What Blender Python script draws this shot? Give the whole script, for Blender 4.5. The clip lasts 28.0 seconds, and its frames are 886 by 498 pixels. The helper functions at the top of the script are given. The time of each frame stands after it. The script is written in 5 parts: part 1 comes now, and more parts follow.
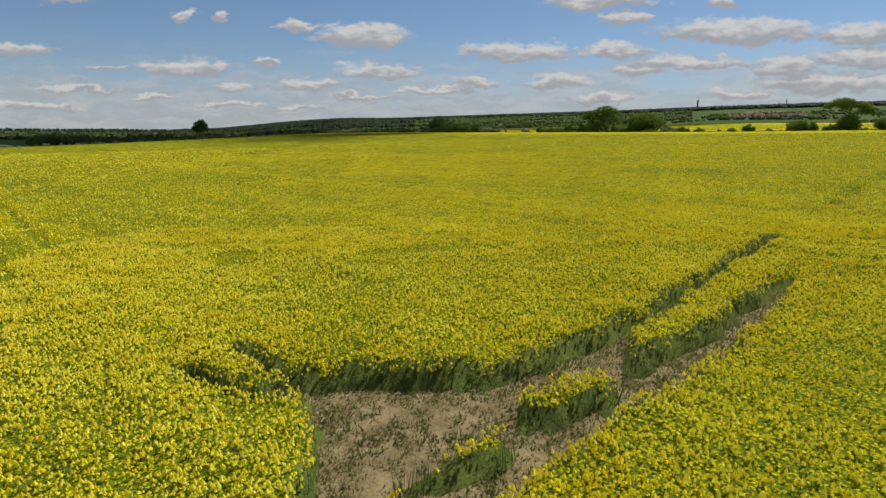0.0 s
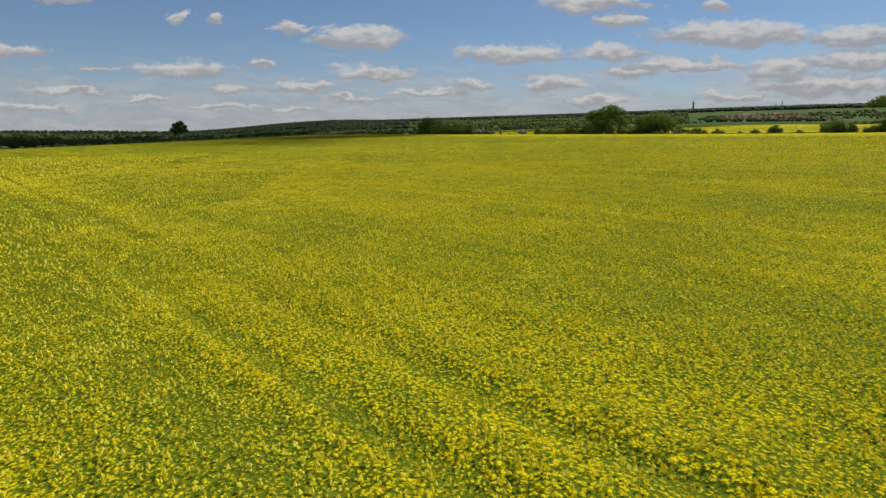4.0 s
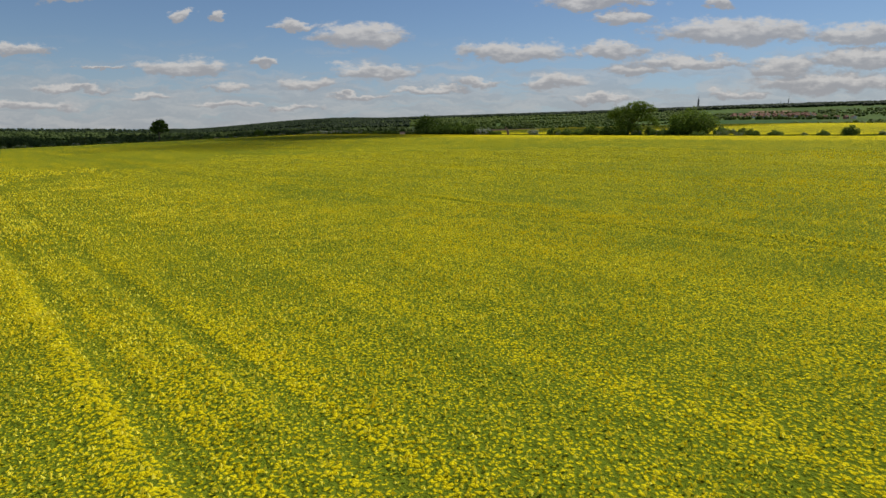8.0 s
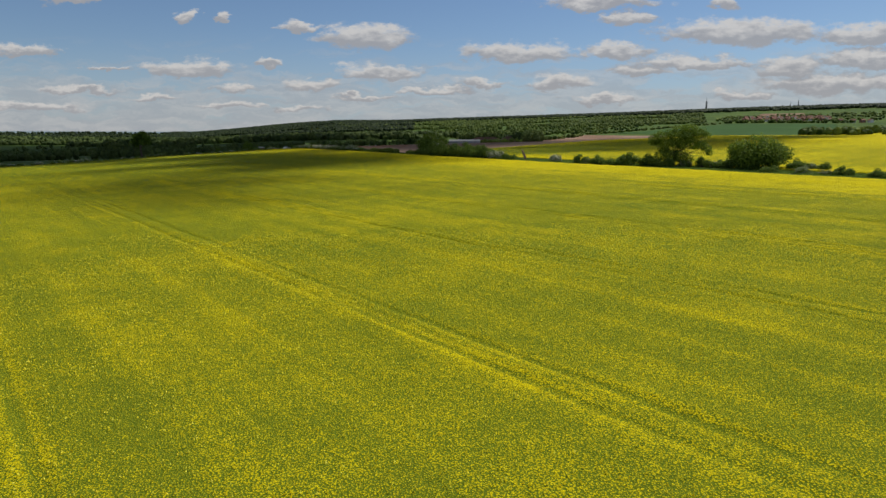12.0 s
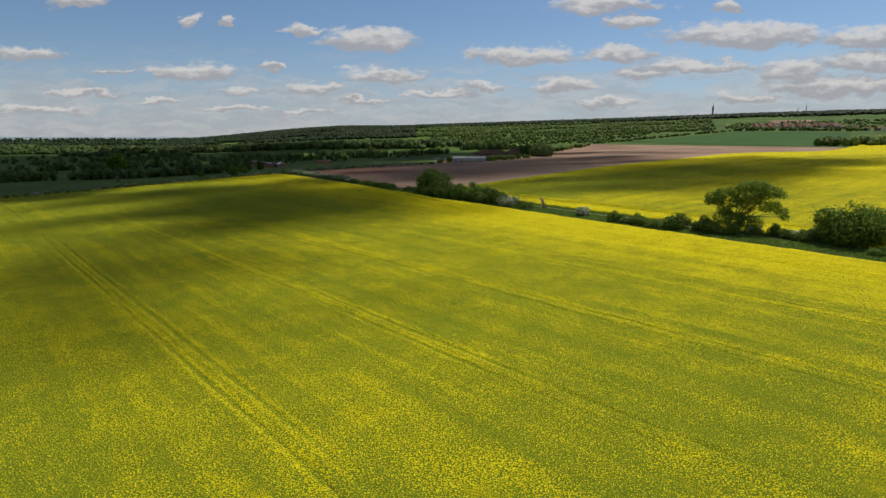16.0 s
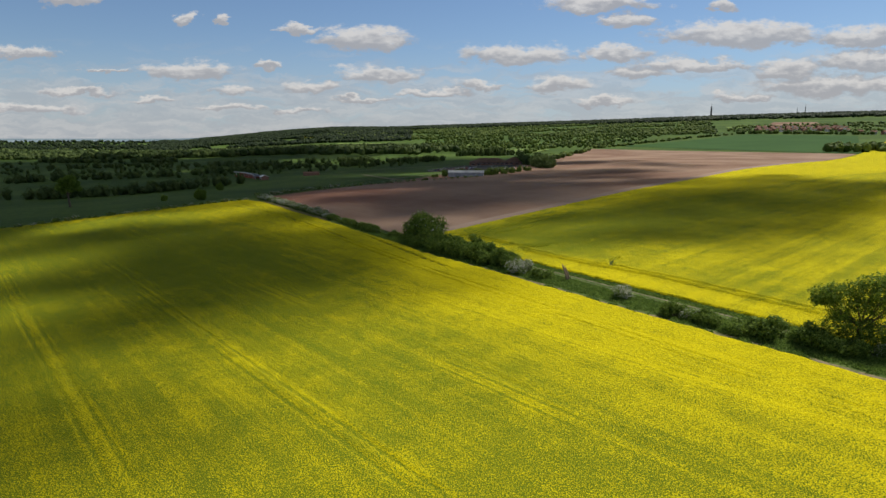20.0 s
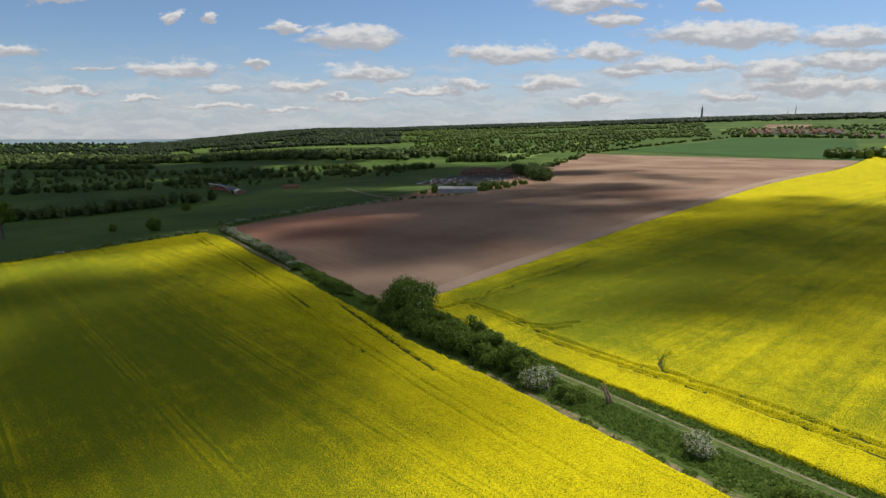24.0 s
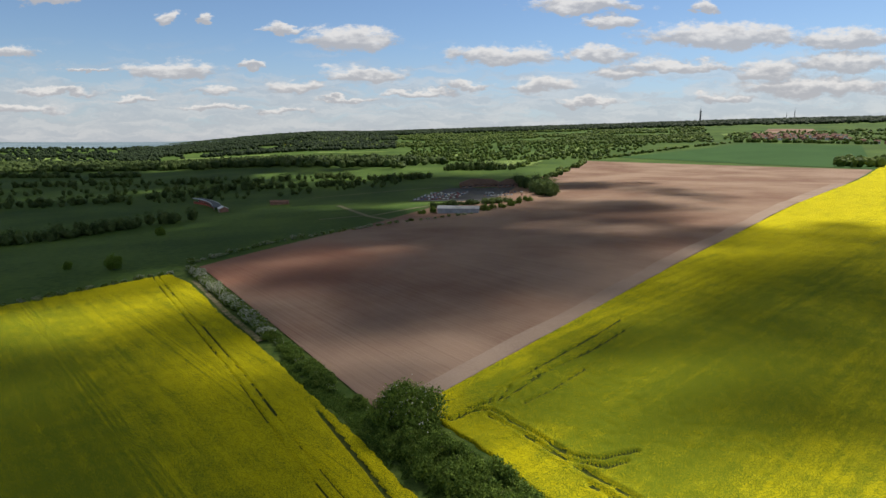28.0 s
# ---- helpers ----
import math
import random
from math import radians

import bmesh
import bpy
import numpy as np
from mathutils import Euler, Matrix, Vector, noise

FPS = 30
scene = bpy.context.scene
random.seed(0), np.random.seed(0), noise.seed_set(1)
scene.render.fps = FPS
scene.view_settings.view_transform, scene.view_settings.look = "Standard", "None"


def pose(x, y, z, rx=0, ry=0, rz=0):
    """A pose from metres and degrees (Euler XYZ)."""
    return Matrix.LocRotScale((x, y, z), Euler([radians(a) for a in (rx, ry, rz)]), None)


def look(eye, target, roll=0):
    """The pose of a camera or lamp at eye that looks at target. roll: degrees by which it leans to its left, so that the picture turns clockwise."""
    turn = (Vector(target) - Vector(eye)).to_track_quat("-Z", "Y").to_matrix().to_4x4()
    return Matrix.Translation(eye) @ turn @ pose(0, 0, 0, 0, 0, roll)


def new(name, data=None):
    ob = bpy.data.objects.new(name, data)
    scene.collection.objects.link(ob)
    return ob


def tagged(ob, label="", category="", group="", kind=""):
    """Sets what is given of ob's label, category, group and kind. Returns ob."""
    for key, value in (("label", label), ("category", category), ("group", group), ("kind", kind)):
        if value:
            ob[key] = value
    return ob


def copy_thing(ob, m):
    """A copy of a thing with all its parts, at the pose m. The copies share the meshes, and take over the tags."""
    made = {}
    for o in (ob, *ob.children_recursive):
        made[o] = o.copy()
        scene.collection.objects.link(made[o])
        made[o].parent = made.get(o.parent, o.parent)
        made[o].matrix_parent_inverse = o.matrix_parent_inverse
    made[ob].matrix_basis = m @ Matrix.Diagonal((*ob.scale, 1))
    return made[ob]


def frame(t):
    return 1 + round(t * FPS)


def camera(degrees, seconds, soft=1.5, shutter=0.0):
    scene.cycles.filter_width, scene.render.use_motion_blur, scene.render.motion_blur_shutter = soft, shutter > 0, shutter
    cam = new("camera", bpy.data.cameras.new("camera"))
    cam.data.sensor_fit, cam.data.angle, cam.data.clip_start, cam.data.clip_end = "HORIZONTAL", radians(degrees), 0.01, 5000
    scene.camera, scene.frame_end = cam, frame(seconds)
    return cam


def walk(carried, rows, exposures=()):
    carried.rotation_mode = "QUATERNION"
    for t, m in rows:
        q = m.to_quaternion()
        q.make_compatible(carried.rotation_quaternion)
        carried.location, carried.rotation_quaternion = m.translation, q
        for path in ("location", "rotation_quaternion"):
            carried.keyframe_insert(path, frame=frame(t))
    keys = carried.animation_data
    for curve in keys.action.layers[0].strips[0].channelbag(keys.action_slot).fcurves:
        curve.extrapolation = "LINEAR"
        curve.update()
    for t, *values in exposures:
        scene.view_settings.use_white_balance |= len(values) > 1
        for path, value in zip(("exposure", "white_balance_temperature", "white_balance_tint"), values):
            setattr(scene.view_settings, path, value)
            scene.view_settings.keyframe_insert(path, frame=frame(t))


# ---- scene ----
# ------------------------------------------------------------------ camera
cam = camera(73.7, 28.0)
PATH = [
    # seconds, x, y, z, heading to the right, tilt
    (0.0, 0.0, 0.0, 5.53, -0.28, -10.82), (1.0, 0.5, 5.4, 5.64, 0.23, -10.8), (2.0, 1.16, 11.37, 5.78, 0.35, -10.76),
    (3.0, 1.85, 18.09, 5.76, 0.27, -10.68), (4.0, 2.59, 25.62, 5.72, 0.17, -10.64), (5.0, 3.38, 33.77, 5.7, 0.08, -10.64),
    (6.0, 4.01, 42.53, 5.82, 0.05, -10.68), (7.0, 4.25, 51.77, 6.16, 0.01, -10.76), (8.0, 3.85, 61.11, 7.01, -0.03, -10.84),
    (9.0, 3.62, 70.61, 8.45, -0.07, -10.89), (10.0, 3.33, 80.29, 10.37, -0.18, -10.85), (11.0, 3.28, 90.07, 12.79, -0.31, -10.76),
    (12.0, 3.35, 99.67, 15.48, -0.46, -10.77), (13.0, 3.28, 108.64, 18.52, -0.57, -10.71), (14.0, 3.22, 117.73, 21.84, -0.69, -10.61),
    (15.0, 3.15, 127.57, 24.96, -0.72, -10.52), (16.0, 3.08, 138.22, 27.94, -0.77, -10.48), (17.0, 2.94, 149.3, 31.06, -0.79, -10.5),
    (18.0, 2.87, 160.7, 34.08, -0.65, -10.54), (19.0, 3.07, 172.11, 36.81, -0.52, -10.55), (20.0, 3.43, 183.67, 39.54, -0.38, -10.58),
    (21.0, 3.63, 195.05, 42.2, -0.19, -10.62), (22.0, 3.47, 206.09, 44.83, 0.07, -10.63), (23.0, 3.34, 216.74, 47.59, 0.37, -10.63),
    (24.0, 3.23, 227.22, 50.39, 0.62, -10.66), (25.0, 2.96, 237.34, 53.16, 0.82, -10.67), (26.0, 2.46, 246.94, 55.85, 0.96, -10.66),
    (27.0, 1.74, 256.55, 58.33, 1.02, -10.61), (28.0, 1.16, 266.0, 60.64, 1.0, -10.55)]
walk(cam, [(t, pose(x, y, z, 90 + tilt, 0, -turn)) for t, x, y, z, turn, tilt in PATH],
     exposures=[(0.0, -0.10), (4.0, -0.20), (8.0, -0.22), (14.0, -0.12), (21.0, 0.05), (28.0, 0.27)])

# ------------------------------------------------------------------ node helpers


def put(nt, kind, links=(), **values):
    """A node with values by input name, and links as (input, socket)."""
    n = nt.nodes.new(kind)
    for key, v in values.items():
        if key in ("operation", "data_type", "blend_type", "sky_type", "noise_dimensions", "feature", "mode", "interpolation_type"):
            if key == "operation":
                n.operation = v
            elif key == "data_type":
                n.data_type = v
            elif key == "blend_type":
                n.blend_type = v
            elif key == "sky_type":
                n.sky_type = v
            elif key == "noise_dimensions":
                n.noise_dimensions = v
            elif key == "feature":
                n.feature = v
            elif key == "interpolation_type":
                n.interpolation_type = v
        else:
            n.inputs[key.replace("_", " ")].default_value = v
    for key, s in links:
        nt.links.new(s, n.inputs[key])
    return n


def maths(nt, op, a, b=0.0, c=0.0):
    n = nt.nodes.new("ShaderNodeMath")
    n.operation = op
    for i, v in enumerate((a, b, c)):
        if isinstance(v, (int, float)):
            n.inputs[i].default_value = v
        else:
            nt.links.new(v, n.inputs[i])
    return n.outputs[0]


def vec(nt, op, a, b=None, c=None):
    n = nt.nodes.new("ShaderNodeVectorMath")
    n.operation = op
    for i, v in enumerate((a, b, c)):
        if v is None:
            continue
        if isinstance(v, tuple):
            n.inputs[i].default_value = v
        else:
            nt.links.new(v, n.inputs[i])
    return n


def mixed(nt, f, a, b):
    """Colour between a and b by f; colours are tuples or sockets."""
    n = nt.nodes.new("ShaderNodeMix")
    n.data_type = "RGBA"
    for i, v in ((0, f), (6, a), (7, b)):
        if isinstance(v, (int, float)):
            n.inputs[i].default_value = v
        elif isinstance(v, tuple):
            n.inputs[i].default_value = (*v, 1)
        else:
            nt.links.new(v, n.inputs[i])
    return n.outputs[2]


def ramp(nt, v, lo, hi, a=0.0, b=1.0):
    n = nt.nodes.new("ShaderNodeMapRange")
    n.interpolation_type = "SMOOTHSTEP"
    nt.links.new(v, n.inputs[0])
    for i, q in zip((1, 2, 3, 4), (lo, hi, a, b)):
        n.inputs[i].default_value = q
    return n.outputs[0]


def grain(nt, coord, scale, detail=3.0, rough=0.55):
    n = nt.nodes.new("ShaderNodeTexNoise")
    nt.links.new(coord, n.inputs["Vector"])
    n.inputs["Scale"].default_value = scale
    n.inputs["Detail"].default_value = detail
    n.inputs["Roughness"].default_value = rough
    return n.outputs[0]


def grain_colour(nt, coord, scale):
    n = nt.nodes.new("ShaderNodeTexNoise")
    nt.links.new(coord, n.inputs["Vector"])
    n.inputs["Scale"].default_value = scale
    n.inputs["Detail"].default_value = 2.0
    return n.outputs[1]


# ------------------------------------------------------------------ sky and sun
SUN_ELEVATION, SUN_AZIMUTH = 54.0, 50.0        # degrees; azimuth to the right of the line of flight
world = bpy.data.worlds.new("sky")
scene.world = world
world.use_nodes = True
wt = world.node_tree
wt.nodes.clear()
sky = put(wt, "ShaderNodeTexSky", sky_type="NISHITA")
sky.sun_disc = False
sky.sun_elevation, sky.sun_rotation = radians(SUN_ELEVATION), radians(SUN_AZIMUTH)
sky.air_density, sky.dust_density, sky.ozone_density = 1.0, 0.15, 2.6
way = wt.nodes.new("ShaderNodeTexCoord").outputs["Generated"]
sep = put(wt, "ShaderNodeSeparateXYZ", [(0, way)])
ahead = maths(wt, "MAXIMUM", maths(wt, "ABSOLUTE", sep.outputs[1]), 0.12)
u, v = maths(wt, "DIVIDE", sep.outputs[0], ahead), maths(wt, "DIVIDE", sep.outputs[2], ahead)
flat = put(wt, "ShaderNodeCombineXYZ", [(0, u), (1, v)]).outputs[0]
stretched = vec(wt, "MULTIPLY", flat, (1.0, 2.2, 1.0)).outputs[0]
noise_a = wt.nodes.new("ShaderNodeTexNoise")
wt.links.new(stretched, noise_a.inputs["Vector"])
noise_a.inputs["Scale"].default_value, noise_a.inputs["Detail"].default_value = 19.0, 8.0
noise_a.inputs["Roughness"].default_value = 0.6
wob = vec(wt, "MULTIPLY_ADD", noise_a.outputs[1], (0.095, 0.044, 0.0), (-0.0475, -0.022, 0.0)).outputs[0]
spot = vec(wt, "ADD", flat, wob).outputs[0]
# cumulus clouds: place and half size, in thousandths of the view's tangent
CLOUDS_HIGH = [
    (-604, 235, 48, 18), (-420, 203, 17, 11), (-361, 201, 13, 8), (-243, 188, 34, 9), (-133, 171, 72, 27), (116, 147, 94, 20),
    (246, 225, 90, 17), (289, 199, 46, 13), (438, 225, 25, 12), (274, 150, 46, 21), (475, 180, 134, 28), (677, 175, 78, 26),
    (-692, 150, 60, 13), (-429, 123, 86, 17), (-293, 131, 19, 9), (-113, 118, 67, 16)]
CLOUDS_LOW = [
    (-353, 92, 31, 11), (-224, 100, 50, 13), (-487, 76, 43, 8), (-23, 90, 57, 8), (54, 100, 38, 11), (178, 102, 62, 16),
    (312, 119, 53, 13), (398, 133, 105, 14), (556, 124, 57, 20), (677, 138, 86, 22), (484, 82, 48, 9), (-243, 62, 38, 7),
    (-358, 64, 57, 6), (-607, 90, 67, 8), (-683, 62, 77, 11), (-137, 79, 57, 5), (-559, 125, 38, 5), (255, 76, 57, 8), (638, 100, 130, 22)]
near_all = base_all = None
for cu, cv, cw, ch in CLOUDS_HIGH + CLOUDS_LOW:
    q = vec(wt, "MULTIPLY_ADD", spot, (900 / cw, 900 / ch, 0.0), (-0.9 * cu / cw, 0.9 * (14 - cv) / ch + 0.25, 0.0)).outputs[0]
    up = put(wt, "ShaderNodeSeparateXYZ", [(0, q)]).outputs[1]
    d1 = maths(wt, "MULTIPLY_ADD", maths(wt, "MAXIMUM", maths(wt, "MULTIPLY", up, -1.0), 0.0), 1.1, vec(wt, "LENGTH", q).outputs["Value"])       # flat bases
    d2 = maths(wt, "ADD", d1, maths(wt, "MULTIPLY", up, 1.0))
    near_all = d1 if near_all is None else maths(wt, "SMOOTH_MIN", near_all, d1, 0.15)
    base_all = d2 if base_all is None else maths(wt, "MINIMUM", base_all, d2)
cover = ramp(wt, maths(wt, "ADD", near_all, maths(wt, "MULTIPLY", maths(wt, "SUBTRACT", grain(wt, stretched, 48.0, 6.0, 0.68), 0.5), 1.25)), 1.16, 0.62)
lit = ramp(wt, maths(wt, "ADD", maths(wt, "SUBTRACT", base_all, near_all), maths(wt, "MULTIPLY_ADD", grain(wt, stretched, 40.0, 5.0, 0.6), 1.3, -0.65)), -0.15, 0.62)
# thin veils and rows of cloud towards the horizon, thicker to the right
rows_at = vec(wt, "MULTIPLY", spot, (1.0, 6.5, 1.0)).outputs[0]
veil = ramp(wt, maths(wt, "ADD", grain(wt, rows_at, 6.5, 5.0, 0.56), maths(wt, "ADD", ramp(wt, v, 0.20, 0.01, -0.10, 0.15), ramp(wt, u, -0.1, 0.75, 0.0, 0.09))), 0.46, 0.62)
veil = maths(wt, "MULTIPLY", veil, ramp(wt, v, 0.18, 0.06, 0.0, 0.56))
haze = ramp(wt, v, 0.17, -0.01, 0.0, 0.60)
blue = vec(wt, "MULTIPLY", sky.outputs[0], (0.96, 1.04, 1.16)).outputs[0]
tone = mixed(wt, haze, blue, (4.7, 5.6, 7.2))
veil_tone = mixed(wt, ramp(wt, grain(wt, rows_at, 11.0, 5.0, 0.6), 0.40, 0.62), (5.5, 5.75, 6.2), (7.5, 7.4, 7.4))
tone = mixed(wt, veil, tone, veil_tone)
puff = mixed(wt, lit, (5.2, 5.25, 5.55), (9.2, 8.95, 8.7))
tone = mixed(wt, maths(wt, "MULTIPLY", cover, 0.90), tone, puff)
over = maths(wt, "MULTIPLY", ramp(wt, sep.outputs[2], 0.26, 0.42), ramp(wt, grain(wt, vec(wt, "MULTIPLY", way, (1.0, 1.0, 1.6)).outputs[0], 5.0, 5.0, 0.6), 0.42, 0.60))
tone = mixed(wt, maths(wt, "MULTIPLY", over, 0.85), tone, (7.6, 7.4, 7.1))
bg = put(wt, "ShaderNodeBackground", [(0, tone)], Strength=0.072)
wt.links.new(bg.outputs[0], put(wt, "ShaderNodeOutputWorld").inputs[0])

sun = new("sun", bpy.data.lights.new("sun", "SUN"))
sun.data.energy, sun.data.angle, sun.data.color = 5.0, radians(2.0), (1.0, 0.95, 0.86)
sx, sy = math.sin(radians(SUN_AZIMUTH)), math.cos(radians(SUN_AZIMUTH))
flat_run = 1 / math.tan(radians(SUN_ELEVATION))
sun.matrix_world = look((sx * 400 * flat_run, sy * 400 * flat_run, 400), (0, 0, 0))

# ------------------------------------------------------------------ materials


def material(name, rough=0.9):
    m = bpy.data.materials.new(name)
    m.use_nodes = True
    nt = m.node_tree
    shader = nt.nodes["Principled BSDF"]
    shader.inputs["Roughness"].default_value = rough
    shader.inputs["Specular IOR Level"].default_value = 0.06
    place = nt.nodes.new("ShaderNodeNewGeometry").outputs["Position"]
    return m, nt, shader, place


def bump(nt, shader, height, strength, distance):
    b = nt.nodes.new("ShaderNodeBump")
    b.inputs["Strength"].default_value, b.inputs["Distance"].default_value = strength, distance
    nt.links.new(height, b.inputs["Height"])
    nt.links.new(b.outputs[0], shader.inputs["Normal"])


def two_tone(name, a, b, scale, fine, rough=0.9, relief=0.0, spread=(0.35, 0.65)):
    """A surface between two colours at a coarse and a fine scale, with relief."""
    m, nt, sh, at = material(name, rough)
    f = maths(nt, "ADD", maths(nt, "MULTIPLY", grain(nt, at, scale, 4.0), 0.6), maths(nt, "MULTIPLY", grain(nt, at, fine, 3.0), 0.4))
    nt.links.new(mixed(nt, ramp(nt, f, *spread), a, b), sh.inputs["Base Color"])
    if relief:
        bump(nt, sh, grain(nt, at, fine, 3.0), 0.6, relief)
    return m


def crop_material(name, share, low=(0.074, 0.108, 0.007), high=(0.150, 0.184, 0.012), gain=(), gold_low=(0.38, 0.322, 0.003), gold_high=(0.64, 0.545, 0.008), heads=5.5, patches=0.24, gain_along=(), lean=41.2, marks=True, soft=0.68, relief=0.50):
    """Flowering canopy seen from above: single yellow heads over green leaves; share: how much of it flowers."""
    m, nt, sh, at = material(name, 0.95)
    sh.inputs["Specular IOR Level"].default_value = 0.03
    cell = nt.nodes.new("ShaderNodeTexVoronoi")
    cell.voronoi_dimensions = "2D"
    cell.inputs["Scale"].default_value = heads
    nt.links.new(vec(nt, "ADD", at, vec(nt, "MULTIPLY", vec(nt, "SUBTRACT", grain_colour(nt, at, 9.0), (0.5, 0.5, 0.5)).outputs[0], (0.16, 0.16, 0.0)).outputs[0]).outputs[0], cell.inputs["Vector"])
    tint = put(nt, "ShaderNodeSeparateColor", [("Color", cell.outputs["Color"])]).outputs[0]
    tufts = grain(nt, at, 2.8, 4.0, 0.75)
    patch = grain(nt, at, 0.16, 5.0, 0.66)
    broad = grain(nt, at, 0.026, 3.0, 0.6)
    along = put(nt, "ShaderNodeMapping", [("Vector", at)], Rotation=(0.0, 0.0, -radians(lean))).outputs[0]
    drill = grain(nt, vec(nt, "MULTIPLY", along, (0.9, 0.020, 0.0)).outputs[0], 1.0, 3.0, 0.6)
    bout = grain(nt, vec(nt, "MULTIPLY", along, (0.30, 0.005, 0.0)).outputs[0], 1.0, 2.0, 0.5)
    s = maths(nt, "MULTIPLY", tufts, 0.62)
    for g, w in ((patch, 0.42), (broad, patches), (drill, 0.22), (bout, 0.32)):
        s = maths(nt, "MULTIPLY_ADD", g, w, s)
    s = maths(nt, "ADD", s, -0.37 - patches / 2)
    # the crop flowers more fully towards the hedge and beside the wheel marks
    across = vec(nt, "DOT_PRODUCT", at, (0.805, 0.593, 0.0)).outputs["Value"]
    down = vec(nt, "DOT_PRODUCT", at, (-0.593, 0.805, 0.0)).outputs["Value"]
    for q in gain:
        s = maths(nt, "ADD", s, ramp(nt, across, *q))
    for q in gain_along:
        s = maths(nt, "ADD", s, ramp(nt, down, *q))
    if marks:
        tram = maths(nt, "MULTIPLY_ADD", down, 0.085 / 22.1, maths(nt, "MULTIPLY_ADD", across, 1 / 22.1, 0.5 - (100.5 + 0.085 * 150) / 22.1))
        off = maths(nt, "ABSOLUTE", maths(nt, "SUBTRACT", maths(nt, "FRACT", tram), 0.5))
        side = maths(nt, "ABSOLUTE", maths(nt, "MULTIPLY_ADD", off, 22.1, -1.05))
        there = ramp(nt, grain(nt, vec(nt, "MULTIPLY", along, (0.05, 0.03, 0.0)).outputs[0], 1.0, 2.0), 0.38, 0.60)
        s = maths(nt, "ADD", s, maths(nt, "MULTIPLY", there, maths(nt, "SUBTRACT", ramp(nt, side, 1.2, 0.45, 0.0, 0.10), ramp(nt, side, 0.42, 0.18, 0.0, 0.17))))
    dense = ramp(nt, s, 0.51 - soft / 2 - share, 0.51 + soft / 2 - share)
    reach = maths(nt, "MULTIPLY_ADD", dense, 0.66, 0.15)
    f = ramp(nt, maths(nt, "SUBTRACT", cell.outputs["Distance"], reach), 0.12, -0.12)
    green = mixed(nt, maths(nt, "MULTIPLY_ADD", tufts, 0.6, maths(nt, "MULTIPLY", tint, 0.4)), low, high)
    gold = mixed(nt, tint, gold_low, gold_high)
    nt.links.new(mixed(nt, f, green, gold), sh.inputs["Base Color"])
    bump(nt, sh, maths(nt, "SUBTRACT", maths(nt, "MULTIPLY", tufts, 3.0), cell.outputs["Distance"]), relief, 0.30)
    return m


def leaf_material(name, dark, light, scale=0.6):
    m, nt, sh, at = material(name, 0.6)
    rnd = nt.nodes.new("ShaderNodeNewGeometry").outputs["Random Per Island"]
    f = maths(nt, "ADD", maths(nt, "MULTIPLY", rnd, 0.55), maths(nt, "MULTIPLY", grain(nt, at, scale, 3.0), 0.6))
    col = mixed(nt, ramp(nt, f, 0.25, 0.85), dark, light)
    nt.links.new(col, sh.inputs["Base Color"])
    thin = put(nt, "ShaderNodeBsdfTranslucent", [("Color", col)])
    both = put(nt, "ShaderNodeMixShader", [(1, sh.outputs[0]), (2, thin.outputs[0])], Fac=0.42)
    nt.links.new(both.outputs[0], nt.nodes["Material Output"].inputs[0])
    return m


CROP = crop_material("rapeseed_canopy", -0.055, gain=((155.0, 203.0, 0.0, 0.27),), gain_along=((240.0, 320.0, 0.0, -0.09), (434.0, 456.0, 0.0, 0.24)))
CROP_B = crop_material("rapeseed_canopy_bright", -0.13, gain=((224.0, 238.0, 0.18, 0.0), (290.0, 420.0, 0.0, 0.16)), patches=0.30, gain_along=((232.0, 262.0, 0.17, 0.0), (296.0, 312.0, 0.0, 0.14)), lean=-48.8, marks=False)
UNDER = crop_material("rapeseed_under_canopy", -0.055, gold_low=(0.39, 0.325, 0.003), gold_high=(0.60, 0.505, 0.007), heads=10.0)
FLOWER = leaf_material("rapeseed_flower", (0.82, 0.66, 0.010), (0.96, 0.91, 0.12), 0.35)
STALK = leaf_material("rapeseed_leaf", (0.095, 0.145, 0.026), (0.190, 0.245, 0.055), 2.0)
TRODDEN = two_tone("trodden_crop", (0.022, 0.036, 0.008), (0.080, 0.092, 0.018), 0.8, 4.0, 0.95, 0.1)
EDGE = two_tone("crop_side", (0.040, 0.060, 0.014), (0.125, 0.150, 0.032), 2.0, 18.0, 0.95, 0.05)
ROUGH = leaf_material("rough_grass_blade", (0.075, 0.135, 0.024), (0.190, 0.275, 0.056), 0.8)
WEED = leaf_material("weed_leaf", (0.120, 0.135, 0.040), (0.290, 0.285, 0.110), 2.0)
STEM = leaf_material("rapeseed_stem", (0.055, 0.085, 0.020), (0.130, 0.170, 0.045), 3.0)
GRASS = two_tone("pasture", (0.034, 0.066, 0.012), (0.075, 0.120, 0.022), 0.012, 0.35, 0.9, 0.05)
STRIP = two_tone("rough_grass", (0.036, 0.068, 0.014), (0.095, 0.130, 0.030), 0.35, 2.5, 0.9, 0.12)
SOIL = two_tone("dry_soil", (0.135, 0.104, 0.050), (0.265, 0.208, 0.110), 1.6, 14.0, 0.95, 0.05)
MARGIN = two_tone("weedy_soil", (0.070, 0.095, 0.028), (0.215, 0.172, 0.100), 0.7, 3.0, 0.95, 0.06, (0.38, 0.60))
TRACK = two_tone("pale_track", (0.115, 0.112, 0.062), (0.235, 0.210, 0.138), 0.6, 5.0, 0.95, 0.04)
GREEN = two_tone("young_cereal", (0.024, 0.064, 0.012), (0.036, 0.084, 0.018), 0.01, 0.4, 0.9, 0.05)
